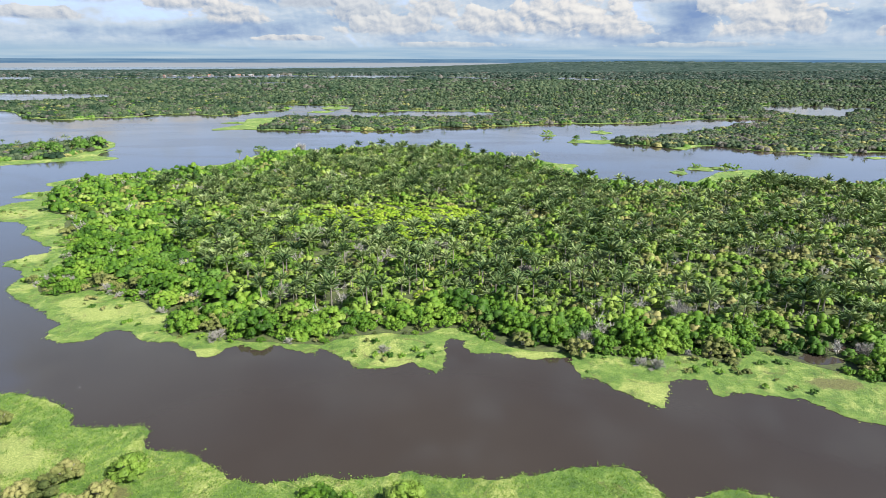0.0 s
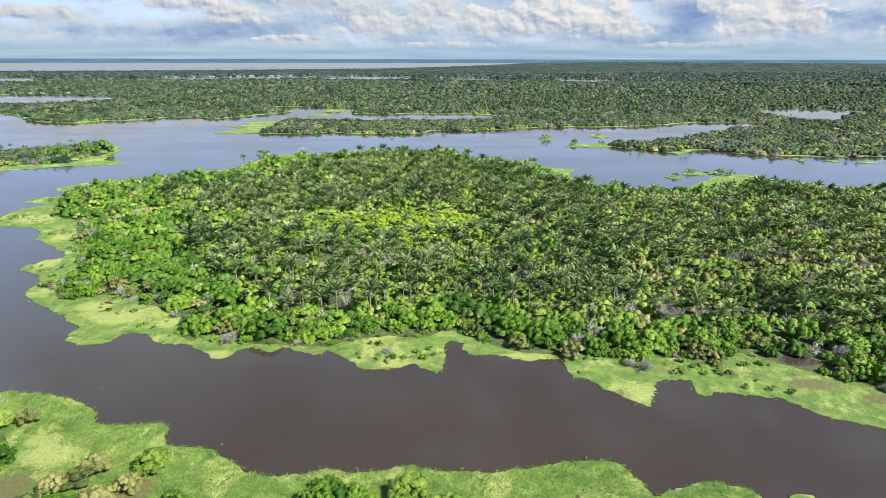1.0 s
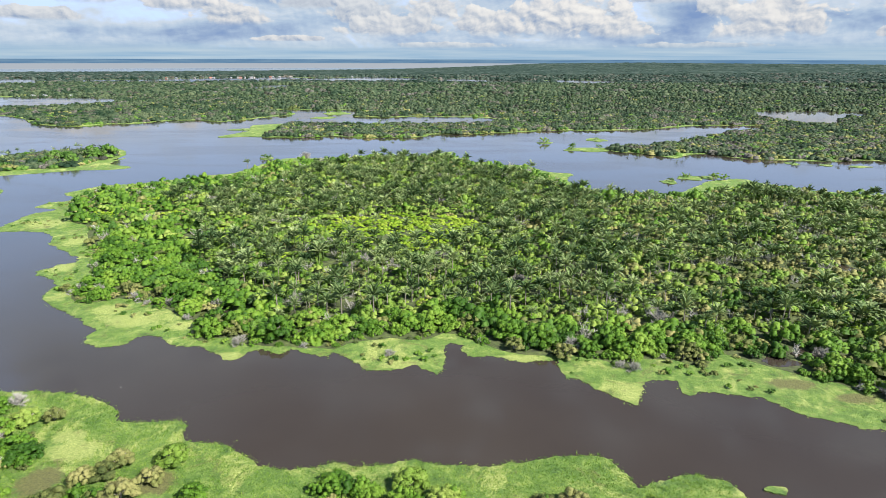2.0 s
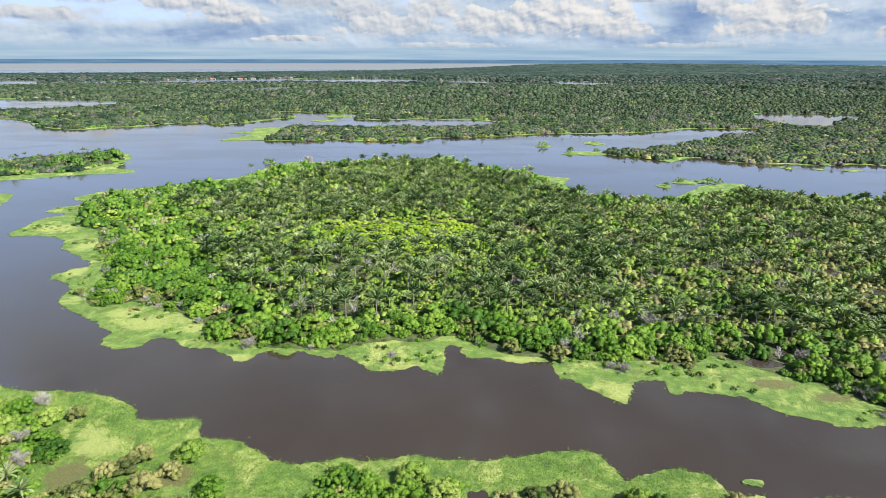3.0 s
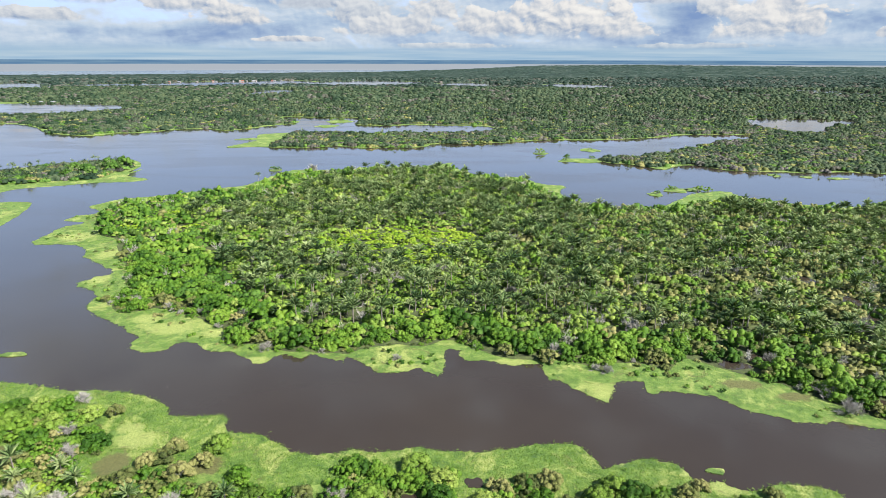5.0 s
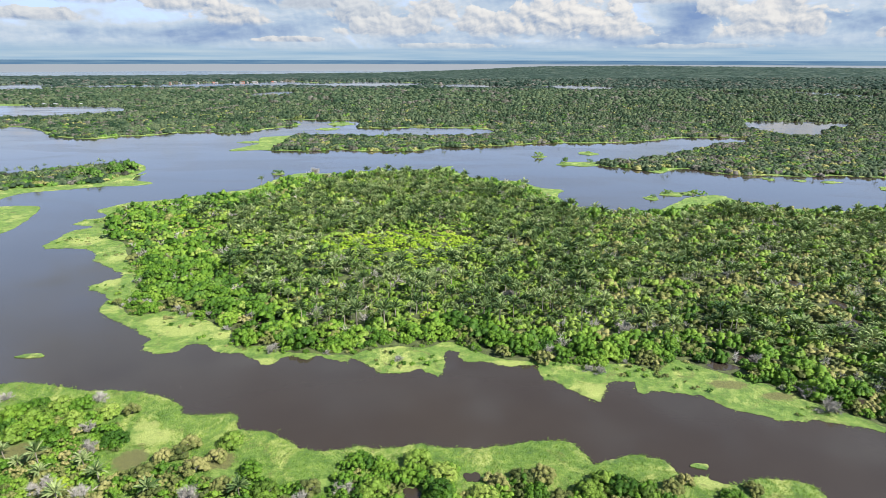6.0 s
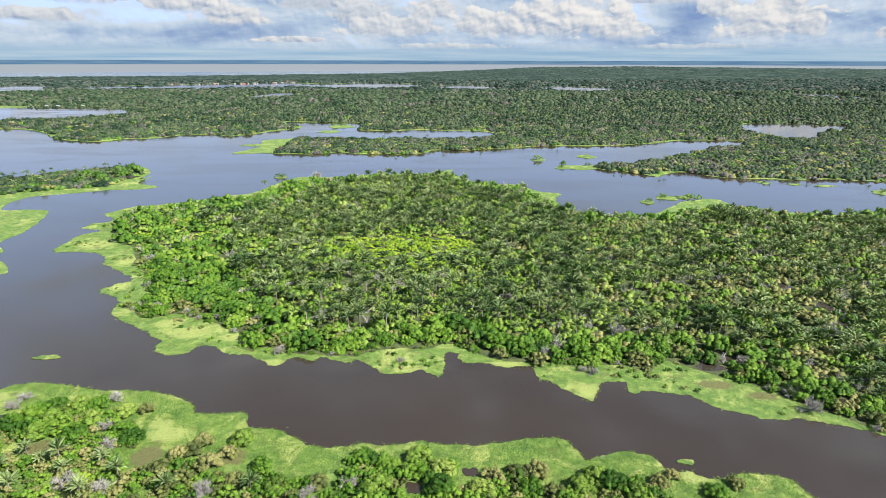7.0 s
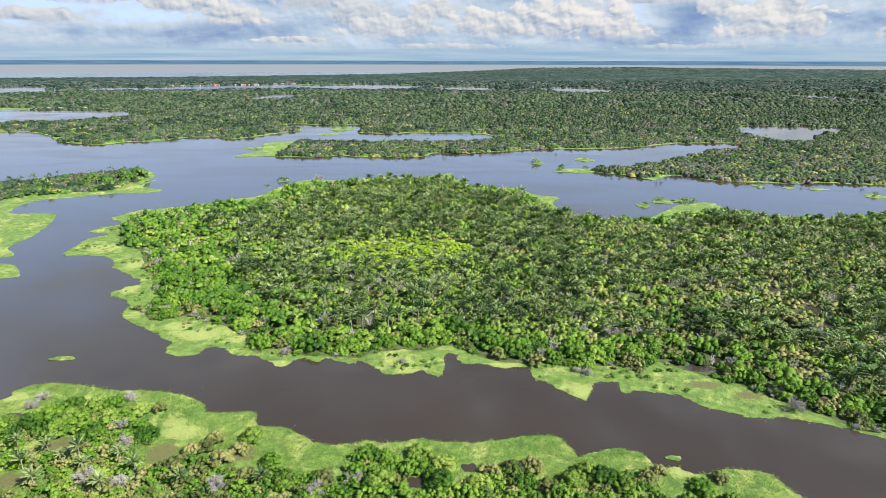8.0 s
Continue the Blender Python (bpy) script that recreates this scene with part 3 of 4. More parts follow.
# far lakes: middle x, middle y, half width, half depth
FAR_LAKES = [
    (-1000, 1915.6, 199.5, 159), (-800, 2011.6, 199.5, 220), (-600, 2112.8, 157.5, 232), (-270, 2104, 220.5, 244), (80, 1978, 115.5, 183), (425, 1880.4, 115.5, 207),
    (-700, 942, 178.5, 122), (-1400, 1822.8, 157.5, 232), (-430, 1483.2, 57.75, 134), (-1235, 1700, 125, 125), (985, 1494.4, 78.75, 146), (1270, 1656.8, 52.5, 171), (750, 1490.8, 42, 110),
    (1450, 1634.4, 73.5, 146),
]
# pools inside the thickets: x, y, half width, half depth
POOLS = [
    (-59.7, 133.6, 3.4, 2.6), (77.5, 108.0, 4.2, 2.6), (86.0, 111.5, 3.6, 3.0), (135.6, 171.3, 2.5, 5.0), (138.6, 152.5, 3.2, 4.0), (136.0, 137.5, 3.4, 2.5),
    (105.0, 89.0, 2.5, 2.0), (-110.6, 81.3, 4.4, 1.7), (5.7, 61.6, 1.9, 1.6), (-6.3, 56.6, 1.7, 1.8), (120, 160, 2.2, 3.2),
]
CLEARING = (-15, 218, 36, 24)


def land(name, loop, label, z=LAND, mat=MARSH, skirt=2.5):
    """Flat ground in an outline, with banks that go down into the water."""
    flat, edges, faces = delaunay_2d_cdt([Vector(p) for p in loop], [], [list(range(len(loop)))], 1, 0.001)[:3]
    count = len(flat)
    verts = [(p.x, p.y, z) for p in flat] + [(p.x, p.y, z - skirt) for p in flat]
    uses = {}
    for f in faces:
        for a, b in zip(f, (*f[1:], f[0])):
            uses[(a, b)] = 1
    tris = [tuple(f) for f in faces]
    for a, b in uses:
        if (b, a) not in uses:
            tris += [(b, a, a + count), (b, a + count, b + count)]
    me = mesh_of(name, verts, tris, mat)
    return tagged(new(name, me), label, "", "", "structure")


def oval(x, y, rx, ry, rng, rough=0.22, count=22):
    w = np.linspace(0, 2 * math.pi, count, endpoint=False)
    r = 1 + rough * np.array([noise.noise((math.cos(a) * 1.3 + x, math.sin(a) * 1.3 + y, 0)) for a in w]) * 1.6
    return np.stack([x + rx * r * np.cos(w), y + ry * r * np.sin(w)], 1)


rng = np.random.default_rng(7)
ISLAND = smooth_loop(island_shore + island_west + island_back, 0.6, 1.2, 0.26)
THICKET = smooth_loop(thicket_near + thicket_back, 2.5, 1.2, 0.15)
BANK = smooth_loop(bank_shore, 0.6, 0.9, 0.26)
ISLET = smooth_loop(islet_shore, 3, 1.2)
MAIN = np.concatenate([smooth_loop(main_west + main_spit + main_east, 4, 2.2, 0.06, closed=False), np.array(main_far, float)])
LAKE = smooth_loop(lake_shore, 5, 3, 0.05)


def disc(radius, z, rings, sides=96):
    r = np.geomspace(8, radius, rings)
    w = np.linspace(0, 2 * math.pi, sides, endpoint=False)
    verts = [(0, 0, z)] + [(a * math.cos(b), a * math.sin(b), z) for a in r for b in w]
    tris = [(0, 1 + i, 1 + (i + 1) % sides) for i in range(sides)]
    for k in range(rings - 1):
        for i in range(sides):
            a, b = 1 + k * sides + i, 1 + k * sides + (i + 1) % sides
            tris += [(a, a + sides, b + sides), (a, b + sides, b)]
    return np.array(verts), np.array(tris)


tagged(new("ground", mesh_of("ground", *disc(4900, -3.0, 8), BED)), "muddy river bed under the whole wetland", "", "", "structure")
tagged(new("water", mesh_of("water", *disc(4990, 0.0, 14), WATER)), "wide brown river reflecting a pale sky", "", "", "structure")
island = land("island_ground", ISLAND, "low marshy island covered in palms and thicket")
bank = land("bank_ground", BANK, "marshy near bank edged with green sedge")
islet = land("islet_ground", ISLET, "low grassy islet with a clump of trees")
land("mat_ground", smooth_loop(west_mat, 2, 0.8), "flat floating meadow of lime green sedge")
mainland = land("mainland_ground", MAIN, "flat wooded mainland with creeks and lakes", 0.3)
land("forest_floor", THICKET, "dark damp leaf litter under the palms", LAND + 0.03, LITTER, 0.2)
bank_floor = [(-125, 83), (-104, 85), (-84, 86), (-76, 78), (-64, 64), (-40, 60), (-24, 60), (-18, 67), (0, 66.5), (12, 61), (24, 62.5), (34, 61), (45, 58.5), (62, 55), (64, 25), (-125, 25)]
BANK_FLOOR = smooth_loop(bank_floor, 1.5, 1.6, 0.2)
tagged(land("lake_water", LAKE, "still pale lake within the mainland woods", 0.45, WATER, 0.5), "", "", "", "structure")
for k, (x, y, rx, ry) in enumerate(FAR_LAKES):
    land("lake_water", oval(x, y, rx, ry, rng, 0.15, 40), "thin pale lake among distant woods", 0.55 + 0.06 * k, WATER, 0.4)
for k, (x, y, rx, ry) in enumerate(POOLS):
    land("pool_water", oval(x, y, rx, ry, rng, 0.35, 20), "small dark pool among marsh shrubs", LAND + 0.06 + 0.004 * k, WATER, 0.2)


def dry(pts, margin=0.6):
    """Which points are clear of the pools."""
    ok = np.ones(len(pts), bool)
    for x, y, rx, ry in POOLS + TURF_MATS:
        ok &= ((pts[:, 0] - x) / (rx + margin)) ** 2 + ((pts[:, 1] - y) / (ry + margin)) ** 2 > 1
    return ok


def on_weed(pts):
    wet = np.zeros(len(pts), bool)
    for x, y, rx, ry in WEED_MATS:
        wet |= ((pts[:, 0] - x) / rx) ** 2 + ((pts[:, 1] - y) / ry) ** 2 < 0.8
    return wet


# ---- plant models ----
def palm_model(rng, height, fronds, pairs, single=False):
    """A palm: trunk and feather crown; single: each frond is a part."""
    ob = tagged(new("palm_tree"), "green feather palm standing in the island grove", "palm", "palms of the island grove")
    part("trunk", mesh_of("trunk", *palm_trunk(rng, height), BARK), ob)
    leaves = palm_fronds(rng, height, fronds, pairs, 3.2 if single else 2.9, 20 if single else 22, 0.14 if single else 0.17)
    if single:
        for leaf in leaves:
            part("frond", mesh_of("frond", *leaf, PALM), ob)
    else:
        part("crown", mesh_of("crown", *joined(*leaves), PALM), ob)
    return ob


def stems(rng, height, spread_out, count=4):
    out = []
    for k in range(count):
        w = 2 * math.pi * k / count + rng.uniform(-0.4, 0.4)
        out.append(tube([(0.1 * math.cos(w), 0.1 * math.sin(w), 0), (spread_out * 0.4 * math.cos(w), spread_out * 0.4 * math.sin(w), height * 0.5),
                         (spread_out * math.cos(w), spread_out * math.sin(w), height)], (0.06, 0.045, 0.02), 4))
    return joined(*out)


def shrub_model(rng, mat, leaves, lumps, tall, leaf, label, group, name="shrub", bulk=(0.15, 0.30)):
    """A leafy shrub of about one metre radius, to be scaled."""
    ob = tagged(new(name), label, "shrub", group)
    part("stem", mesh_of("stem", *stems(rng, tall * 0.6, 0.5), TWIG), ob)
    part("crown", mesh_of("crown", *lumpy(rng, lumps, tall, 6, 2, leaves, leaf, bulk), mat, True), ob)
    return ob


def bare_model(rng, label, group):
    ob = tagged(new("bare_shrub"), label, "shrub", group)
    part("branchwork", mesh_of("branchwork", *twiggy(rng, 1.0, 22, 120, 0.006), TWIG), ob)
    return ob


def stand(models, rng, pts, size, z=LAND, first=True):
    """Copies of the models on the points; the models themselves take the first places."""
    for k, ((x, y), s) in enumerate(zip(pts, size)):
        m = Matrix.Translation((x, y, z)) @ Matrix.Rotation(rng.uniform(0, 6.28), 4, "Z") @ Matrix.Diagonal((s, s, s * rng.uniform(0.85, 1.15), 1))
        if k < len(models) and first:
            models[k].matrix_basis = m
        else:
            copy = copy_thing(models[k % len(models)], Matrix())
            copy.matrix_basis = m


# ---- the island grove ----
rng = np.random.default_rng(11)
spots = strewn(rng, -185, 300, 70, 412, 3.4)
spots = spots[inside(THICKET, spots) & dry(spots) & in_sight(spots)]
gap = shore_gap(THICKET, spots)
west = np.clip((-40 - spots[:, 0]) / 70, 0, 1)
inner = gap > 13 + 24 * west + 9 * patchy(spots, 0.05, 3.0)
cx, cy, crx, cry = CLEARING
open_air = np.hypot((spots[:, 0] - cx) / crx, (spots[:, 1] - cy) / cry) + 0.35 * patchy(spots, 0.07, 9.0)
thin = 0.56 + 0.55 * patchy(spots, 0.035, 21.0) + 0.14 * np.clip((spots[:, 0] - 40) / 80, 0, 1)
palm_here = inner & (rng.random(len(spots)) > np.where(open_air < 1, 0.97, thin))
palms = spots[palm_here]
near = (palms[:, 1] < 168) & (palms[:, 0] > -62) & (palms[:, 0] < 96)
order = np.flatnonzero(near)[np.argsort(palms[near][:, 1])][:280]
near = np.zeros(len(palms), bool)
near[order] = True
models = [palm_model(rng, h, 17, 8) for h in (3.0, 3.6, 4.1, 4.6, 5.2)]
tall = np.clip(0.9 + 0.55 * patchy(palms, 0.11, 14.0) + rng.uniform(-0.3, 0.3, len(palms)), 0.45, 1.45)
stand(models, rng, palms[near], tall[near], LAND + 0.03)
coarse = []
for h in (3.0, 3.6, 4.1, 4.7, 5.3):
    coarse.append(joined(*palm_fronds(rng, h, 13, 4, 3.0, 24, 0.19), palm_trunk(rng, h, 3)))
stuff("palm_grove", spread(coarse, rng, palms[~near], tall[~near], LAND), PALM, "dense grove of dark green feather palms on the island", "palms")

# undergrowth between the palms
spots = strewn(rng, -185, 300, 70, 412, 3.35)
spots = spots[inside(THICKET, spots) & dry(spots) & in_sight(spots)]
gap = shore_gap(THICKET, spots)
rim = np.where((spots[:, 0] < -118) | (spots[:, 1] > 205), 0.6, 6.0)
spots, gap = spots[gap > rim], gap[gap > rim]
thinned = rng.random(len(spots)) > 0.10
spots, gap = spots[thinned], gap[thinned]
west = np.clip((-40 - spots[:, 0]) / 70, 0, 1)
east = np.clip((spots[:, 0] - 30) / 80, 0, 1)
edge = gap < 15 + 26 * west + 9 * patchy(spots, 0.05, 3.0)
open_air = np.hypot((spots[:, 0] - cx) / crx, (spots[:, 1] - cy) / cry) + 0.35 * patchy(spots, 0.07, 9.0)
lime_here = (open_air < 1) | (patchy(spots, 0.06, 51.0) > 0.52)
kind = rng.random(len(spots)) + 0.25 * patchy(spots, 0.05, 71.0)
hollow = patchy(spots, 0.13, 33.0) > 0.42
bright_here = ~lime_here & ((edge & (kind < 0.56)) | (kind < 0.14)) & ~hollow
dark_here = ~lime_here & ~bright_here & edge & (kind < 0.70)
bare_here = ~lime_here & ~bright_here & ~dark_here & (kind > 0.968 - 0.06 * east)
olive_here = ~(lime_here | bright_here | dark_here | bare_here) & (kind > 0.80 - 0.46 * east)
under_here = ~(lime_here | bright_here | dark_here | bare_here | olive_here | (hollow & edge))
def near_palm(pts):
    """How much of the light over each point the palms take: 1 beside a stem, 0 in the open."""
    out = np.zeros(len(pts))
    cells = {}
    for x, y in palms:
        cells.setdefault((int(x // 4), int(y // 4)), []).append((x, y))
    for i, (x, y) in enumerate(pts):
        near_by = [p for a in (-1, 0, 1) for b in (-1, 0, 1) for p in cells.get((int(x // 4) + a, int(y // 4) + b), ())]
        if near_by:
            out[i] = max(0.0, 1 - min(math.hypot(x - p, y - q) for p, q in near_by) / 4)
    return out


low = [lumpy(rng, 5, t, 6, 2, 80, 0.080, (0.30, 0.50)) for t in (0.8, 0.95, 1.1, 1.3, 1.0)]
low_far = [lumpy(rng, 4, t, 6, 2, 26, 0.11, (0.32, 0.52)) for t in (0.8, 0.95, 1.1, 1.3)]
full = [lumpy(rng, 8, t, 6, 2, 140, 0.072, (0.24, 0.42)) for t in (0.75, 0.9, 1.0, 1.15, 1.3)]
full_far = [lumpy(rng, 5, t, 6, 2, 36, 0.105, (0.28, 0.48)) for t in (0.75, 0.9, 1.05, 1.25)]
sparse = [twiggy(rng, 1.0, 6, 22, 0.016) for _ in range(4)]


def thicket(name, fine_shapes, far_shapes, here, size, mat, label, category, flat=None):
    """Plants of one kind: finely built up to the middle of the island, simpler behind it."""
    pts = spots[here]
    size = np.broadcast_to(size, len(pts)) * (1 - 0.25 * shade[here])
    flat = np.ones(len(pts)) if flat is None else flat
    close = pts[:, 1] < 190
    pieces = [spread(shapes, rng, pts[c], size[c], LAND, flat[c]) for shapes, c in ((fine_shapes, close), (far_shapes, ~close)) if c.any()]
    stuff(name, joined(*pieces), mat, label, category)


shade = near_palm(spots)
thicket("undergrowth", low, low_far, under_here, 1.7 + 2.0 * rng.random(under_here.sum()) ** 1.4, UNDER, "mixed green undergrowth filling gaps between palms", "undergrowth", np.clip(1 + 0.8 * patchy(spots[under_here], 0.14, 44.0), 0.6, 1.4))
thicket("olive_thicket", low, low_far, olive_here, 1.4 + 1.8 * rng.random(olive_here.sum()) ** 1.4, OLIVE, "dry olive coloured scrub among the palms", "undergrowth")
thicket("lime_thicket", full, full_far, lime_here, rng.uniform(1.9, 2.9, lime_here.sum()), LIME, "yellow-green low bushes filling the island clearing", "bushes", np.full(lime_here.sum(), 0.55))
stuff("leafless_scrub", spread(sparse, rng, spots[bare_here], rng.uniform(2.4, 4.2, bare_here.sum()), LAND), TWIG, "grey leafless scrub scattered through the grove", "scrub")
thicket("dark_thicket", full, full_far, dark_here, 1.8 + 2.2 * rng.random(dark_here.sum()) ** 1.5, TREE, "deep green bushes among the bright vines", "bushes")
thicket("vine_thicket", full, full_far, bright_here, 1.9 + 2.4 * rng.random(bright_here.sum()) ** 1.5, BUSH, "bright green vine-covered bushes behind the shore", "bushes", np.clip(1 + 0.8 * patchy(spots[bright_here], 0.14, 44.0), 0.6, 1.4))

# the front of the thicket: single shrubs along the near shore
SHORE = "shrubs along the island shore"
fine = [shrub_model(rng, BUSH, 640, 22, t, 0.070, "bright green leafy shrub at the island's marshy edge", SHORE) for t in (0.75, 0.85, 0.95, 1.1)]
dull = [shrub_model(rng, OLIVE, 560, 20, t, 0.062, "dull olive shrub at the island's marshy edge", SHORE) for t in (1.0, 1.2)]
spots = strewn(rng, -125, 118, 70, 215, 2.75)
spots = spots[inside(THICKET, spots) & dry(spots, 1.4)]
gap = shore_gap(THICKET, spots)
keep = (gap < 7.0) & (gap > 0.2) & (rng.random(len(spots)) > 0.06)
spots, gap = spots[keep][:300], gap[keep][:300]
green = rng.random(len(spots)) > 0.26
# they grow lower towards the water
grown = (1.1 + 2.7 * rng.random(len(spots)) ** 1.6) * np.clip(0.55 + gap / 8, 0.55, 1.15)
stand(fine, rng, spots[green], grown[green])
stand(dull, rng, np.concatenate([spots[~green], [(28.4, 110.4), (58.5, 106.0), (-114, 151)]]), np.append(0.85 * grown[~green], [3.0, 1.5, 1.9]))
dry_edge = spots[(gap < 3.0) & (rng.random(len(spots)) > 0.80)]

mounds = [shrub_model(rng, BUSH, 1500, 40, t, 0.048, "tall vine-draped green mound in the shore thicket", "vine mounds", "vine_mound") for t in (0.85, 1.0, 1.15)]
spots = strewn(rng, -120, 112, 78, 215, 8.5)
spots = spots[inside(THICKET, spots) & dry(spots, 3)]
gap = shore_gap(THICKET, spots)
spots = spots[(gap > 3) & (gap < 15 + 12 * np.clip((-40 - spots[:, 0]) / 70, 0, 1))]
stand(mounds, rng, spots, rng.uniform(2.8, 4.6, len(spots)))

# leafless grey bushes that stand out
bare_models = [bare_model(rng, "grey-mauve leafless bush with fine twigs", "leafless bushes") for _ in range(4)]
grey_spots = [
    (-70.2, 226.7, 4), (56.9, 127.6, 4.4), (44.2, 161.9, 4), (93.1, 92.7, 3.6), (93.4, 85.5, 3.4), (-1.3, 180.2, 4), (-63.6, 138.5, 3.2), (-108.6, 150.3, 3), (-102.6, 148.7, 2.6),
    (-77.7, 140.4, 2), (-50.2, 116.1, 2.4), (-13.0, 110.7, 1.8), (88.3, 109.3, 2.8), (35.2, 324.8, 5), (-96.6, 396, 5), (30.6, 113.9, 3), (42.4, 103.7, 2), (-106.8, 176.3, 3),
    (22.6, 156.2, 4), (-41.5, 140.6, 4), (124.5, 127.9, 4.5),
]
stand(bare_models, rng, [p[:2] for p in grey_spots] + [(x, y - 1.5) for x, y in dry_edge], [p[2] for p in grey_spots] + list(rng.uniform(1.0, 1.9, len(dry_edge))))

# ---- the near bank ----
rng = np.random.default_rng(23)
NEAR = "shrubs of the near bank"
lush = [shrub_model(rng, mat, 2200, 36, t, 0.050, "dense bright green shrub on the near bank", NEAR) for t, mat in ((0.8, BUSH), (0.9, UNDER), (1.05, BUSH), (0.85, UNDER))]
drab = [shrub_model(rng, OLIVE, 2000, 34, t, 0.042, "olive grey shrub on the near bank", NEAR) for t in (0.9, 1.1)]
lime = [shrub_model(rng, LIME, 1800, 32, 0.9, 0.048, "yellow-green shrub on the near bank", NEAR)]
pale = [bare_model(rng, "pale grey leafless bush on the near bank", "leafless bushes of the near bank") for _ in range(3)]
lush_spots = [
    (-101.9, 82.9, 3.2), (-95.7, 80.6, 3.0), (-92.5, 76.7, 3.0), (-93.4, 86.1, 2.6), (-89.1, 87.2, 2.6), (-80.4, 83.5, 2.4), (-87.1, 73.0, 2.8), (-86.4, 78.7, 3.0), (-73.6, 73.0, 2.6),
    (-47.1, 72.2, 2.4), (-39.9, 62.6, 2.2), (-35.2, 56.5, 2.4), (-17.9, 65.9, 2.5), (-5.6, 66.0, 2.6), (-6.4, 61.1, 2.4), (-0.1, 61.9, 2.6), (-12.4, 63.5, 2.2),
    (-13.8, 56.6, 2.8), (-0.7, 55.7, 2.8), (8.0, 55.7, 2.6), (18.0, 55.8, 2.4), (32.4, 59.3, 2.6), (35.3, 57.7, 2.6), (28.2, 56.0, 2.6), (56.2, 54.5, 2.4),
    (-96.5, 73.8, 2.6), (-105.3, 78.0, 2.6), (-111.3, 77.5, 2.6), (-99.5, 86.5, 2.4), (39.5, 55.5, 2.4),
]
drab_spots = [
    (-57.0, 68.6, 2.4), (-55.8, 71.2, 2.2), (-51.9, 63.4, 2.6), (-60.0, 67.3, 2.0), (15.4, 60.4, 2.4), (20.3, 61.2, 2.3), (22.9, 54.4, 2.4), (-75.4, 84.6, 1.8),
    (48.8, 60.2, 1.6), (45.3, 57.7, 2.0), (61.5, 57.7, 1.8), (-26.7, 57.3, 2.2), (-48.6, 67.3, 2.0), (-62, 62, 2.2), (-44, 58, 2.4), (11, 58.5, 2.0),
]
pale_spots = [(-110.2, 90.0, 2.4), (-110.5, 85.5, 2.4), (-86.1, 89.5, 2.6), (-82.1, 77.2, 2.8), (-76.8, 69.4, 3.0), (-49.5, 54.2, 3.0), (-20.1, 57.3, 2.6), (-27.9, 53.5, 2.6), (-71.2, 55.5, 2.6), (-79.8, 57.3, 2.8)]
stand(lush, rng, [p[:2] for p in lush_spots], [p[2] * 1.25 for p in lush_spots])
stand(drab, rng, [p[:2] for p in drab_spots], [p[2] * 1.15 for p in drab_spots])
stand(lime, rng, [(-76.4, 58.6), (-52.5, 57.0), (-97.5, 62.0)], [2.0, 1.6, 2.0])
stand(pale, rng, [p[:2] for p in pale_spots], [p[2] for p in pale_spots])
single = [palm_model(rng, h, 20, 10, True) for h in (2.8, 3.4)]
for ob in single:
    tagged(ob, "feather palm among shrubs on the near bank", "palm", "palms of the near bank")
palm_spots = [(-89.0, 64.1), (-85.3, 64.9), (-75.2, 64.1), (-102.2, 68.5), (-96.0, 60.9), (-74.0, 53.4), (-57.6, 55.6), (-40.0, 55.6), (-94.3, 67.2), (-70.0, 60.2), (-89.9, 55.5), (-82, 60.5)]
stand(single, rng, palm_spots, rng.uniform(0.65, 0.9, len(palm_spots)))

for x, y, turn, long in ((-80.5, 56.0, 0.4, 3.4), (-78.5, 57.2, 1.2, 2.8), (-73.0, 56.6, 2.5, 3.0), (-69.8, 57.4, 0.9, 2.6)):
    log = new("fallen_stem", mesh_of("fallen_stem", *tube([(0, 0, 0.1), (long * 0.5, 0.12, 0.35), (long, 0, 0.9)], (0.13, 0.11, 0.08), 6), BARK))
    log.matrix_basis = Matrix.Translation((x, y, LAND)) @ Matrix.Rotation(turn, 4, "Z")
    tagged(log, "bleached fallen palm stem leaning among dry brush", "log", "fallen stems")

# more scrub where the bank is overgrown
spots = strewn(rng, -125, 85, 49, 84, 2.5)
spots = spots[inside(BANK, spots) & dry(spots, 1.6)]
gap = shore_gap(BANK, spots)
grown = patchy(spots, 0.07, 4.0) + np.clip((gap - 13) / 14, -0.9, 0.7)
grown += np.where(inside(BANK_FLOOR, spots), 0.45, -0.25) + np.where((spots[:, 0] > -72) & (spots[:, 0] < -22), -0.22, 0.0)
spots = spots[grown > 0.05]
pick = rng.random(len(spots)) + np.where((spots[:, 0] < -45) & (spots[:, 1] < 68), 0.3, 0.0)
medium = [lumpy(rng, 12, t, 6, 2, 320, 0.060, (0.18, 0.34)) for t in (0.8, 0.9, 1.0, 1.1, 1.2)]
stuff("bank_thicket", spread(medium, rng, spots[pick < 0.7], rng.uniform(1.3, 2.5, (pick < 0.7).sum()), LAND), BUSH, "bright green bushes overgrowing the near bank", "bushes")
stuff("bank_scrub", spread(medium, rng, spots[pick >= 0.7], rng.uniform(1.0, 2.1, (pick >= 0.7).sum()), LAND), OLIVE, "olive scrub overgrowing the near bank", "scrub")

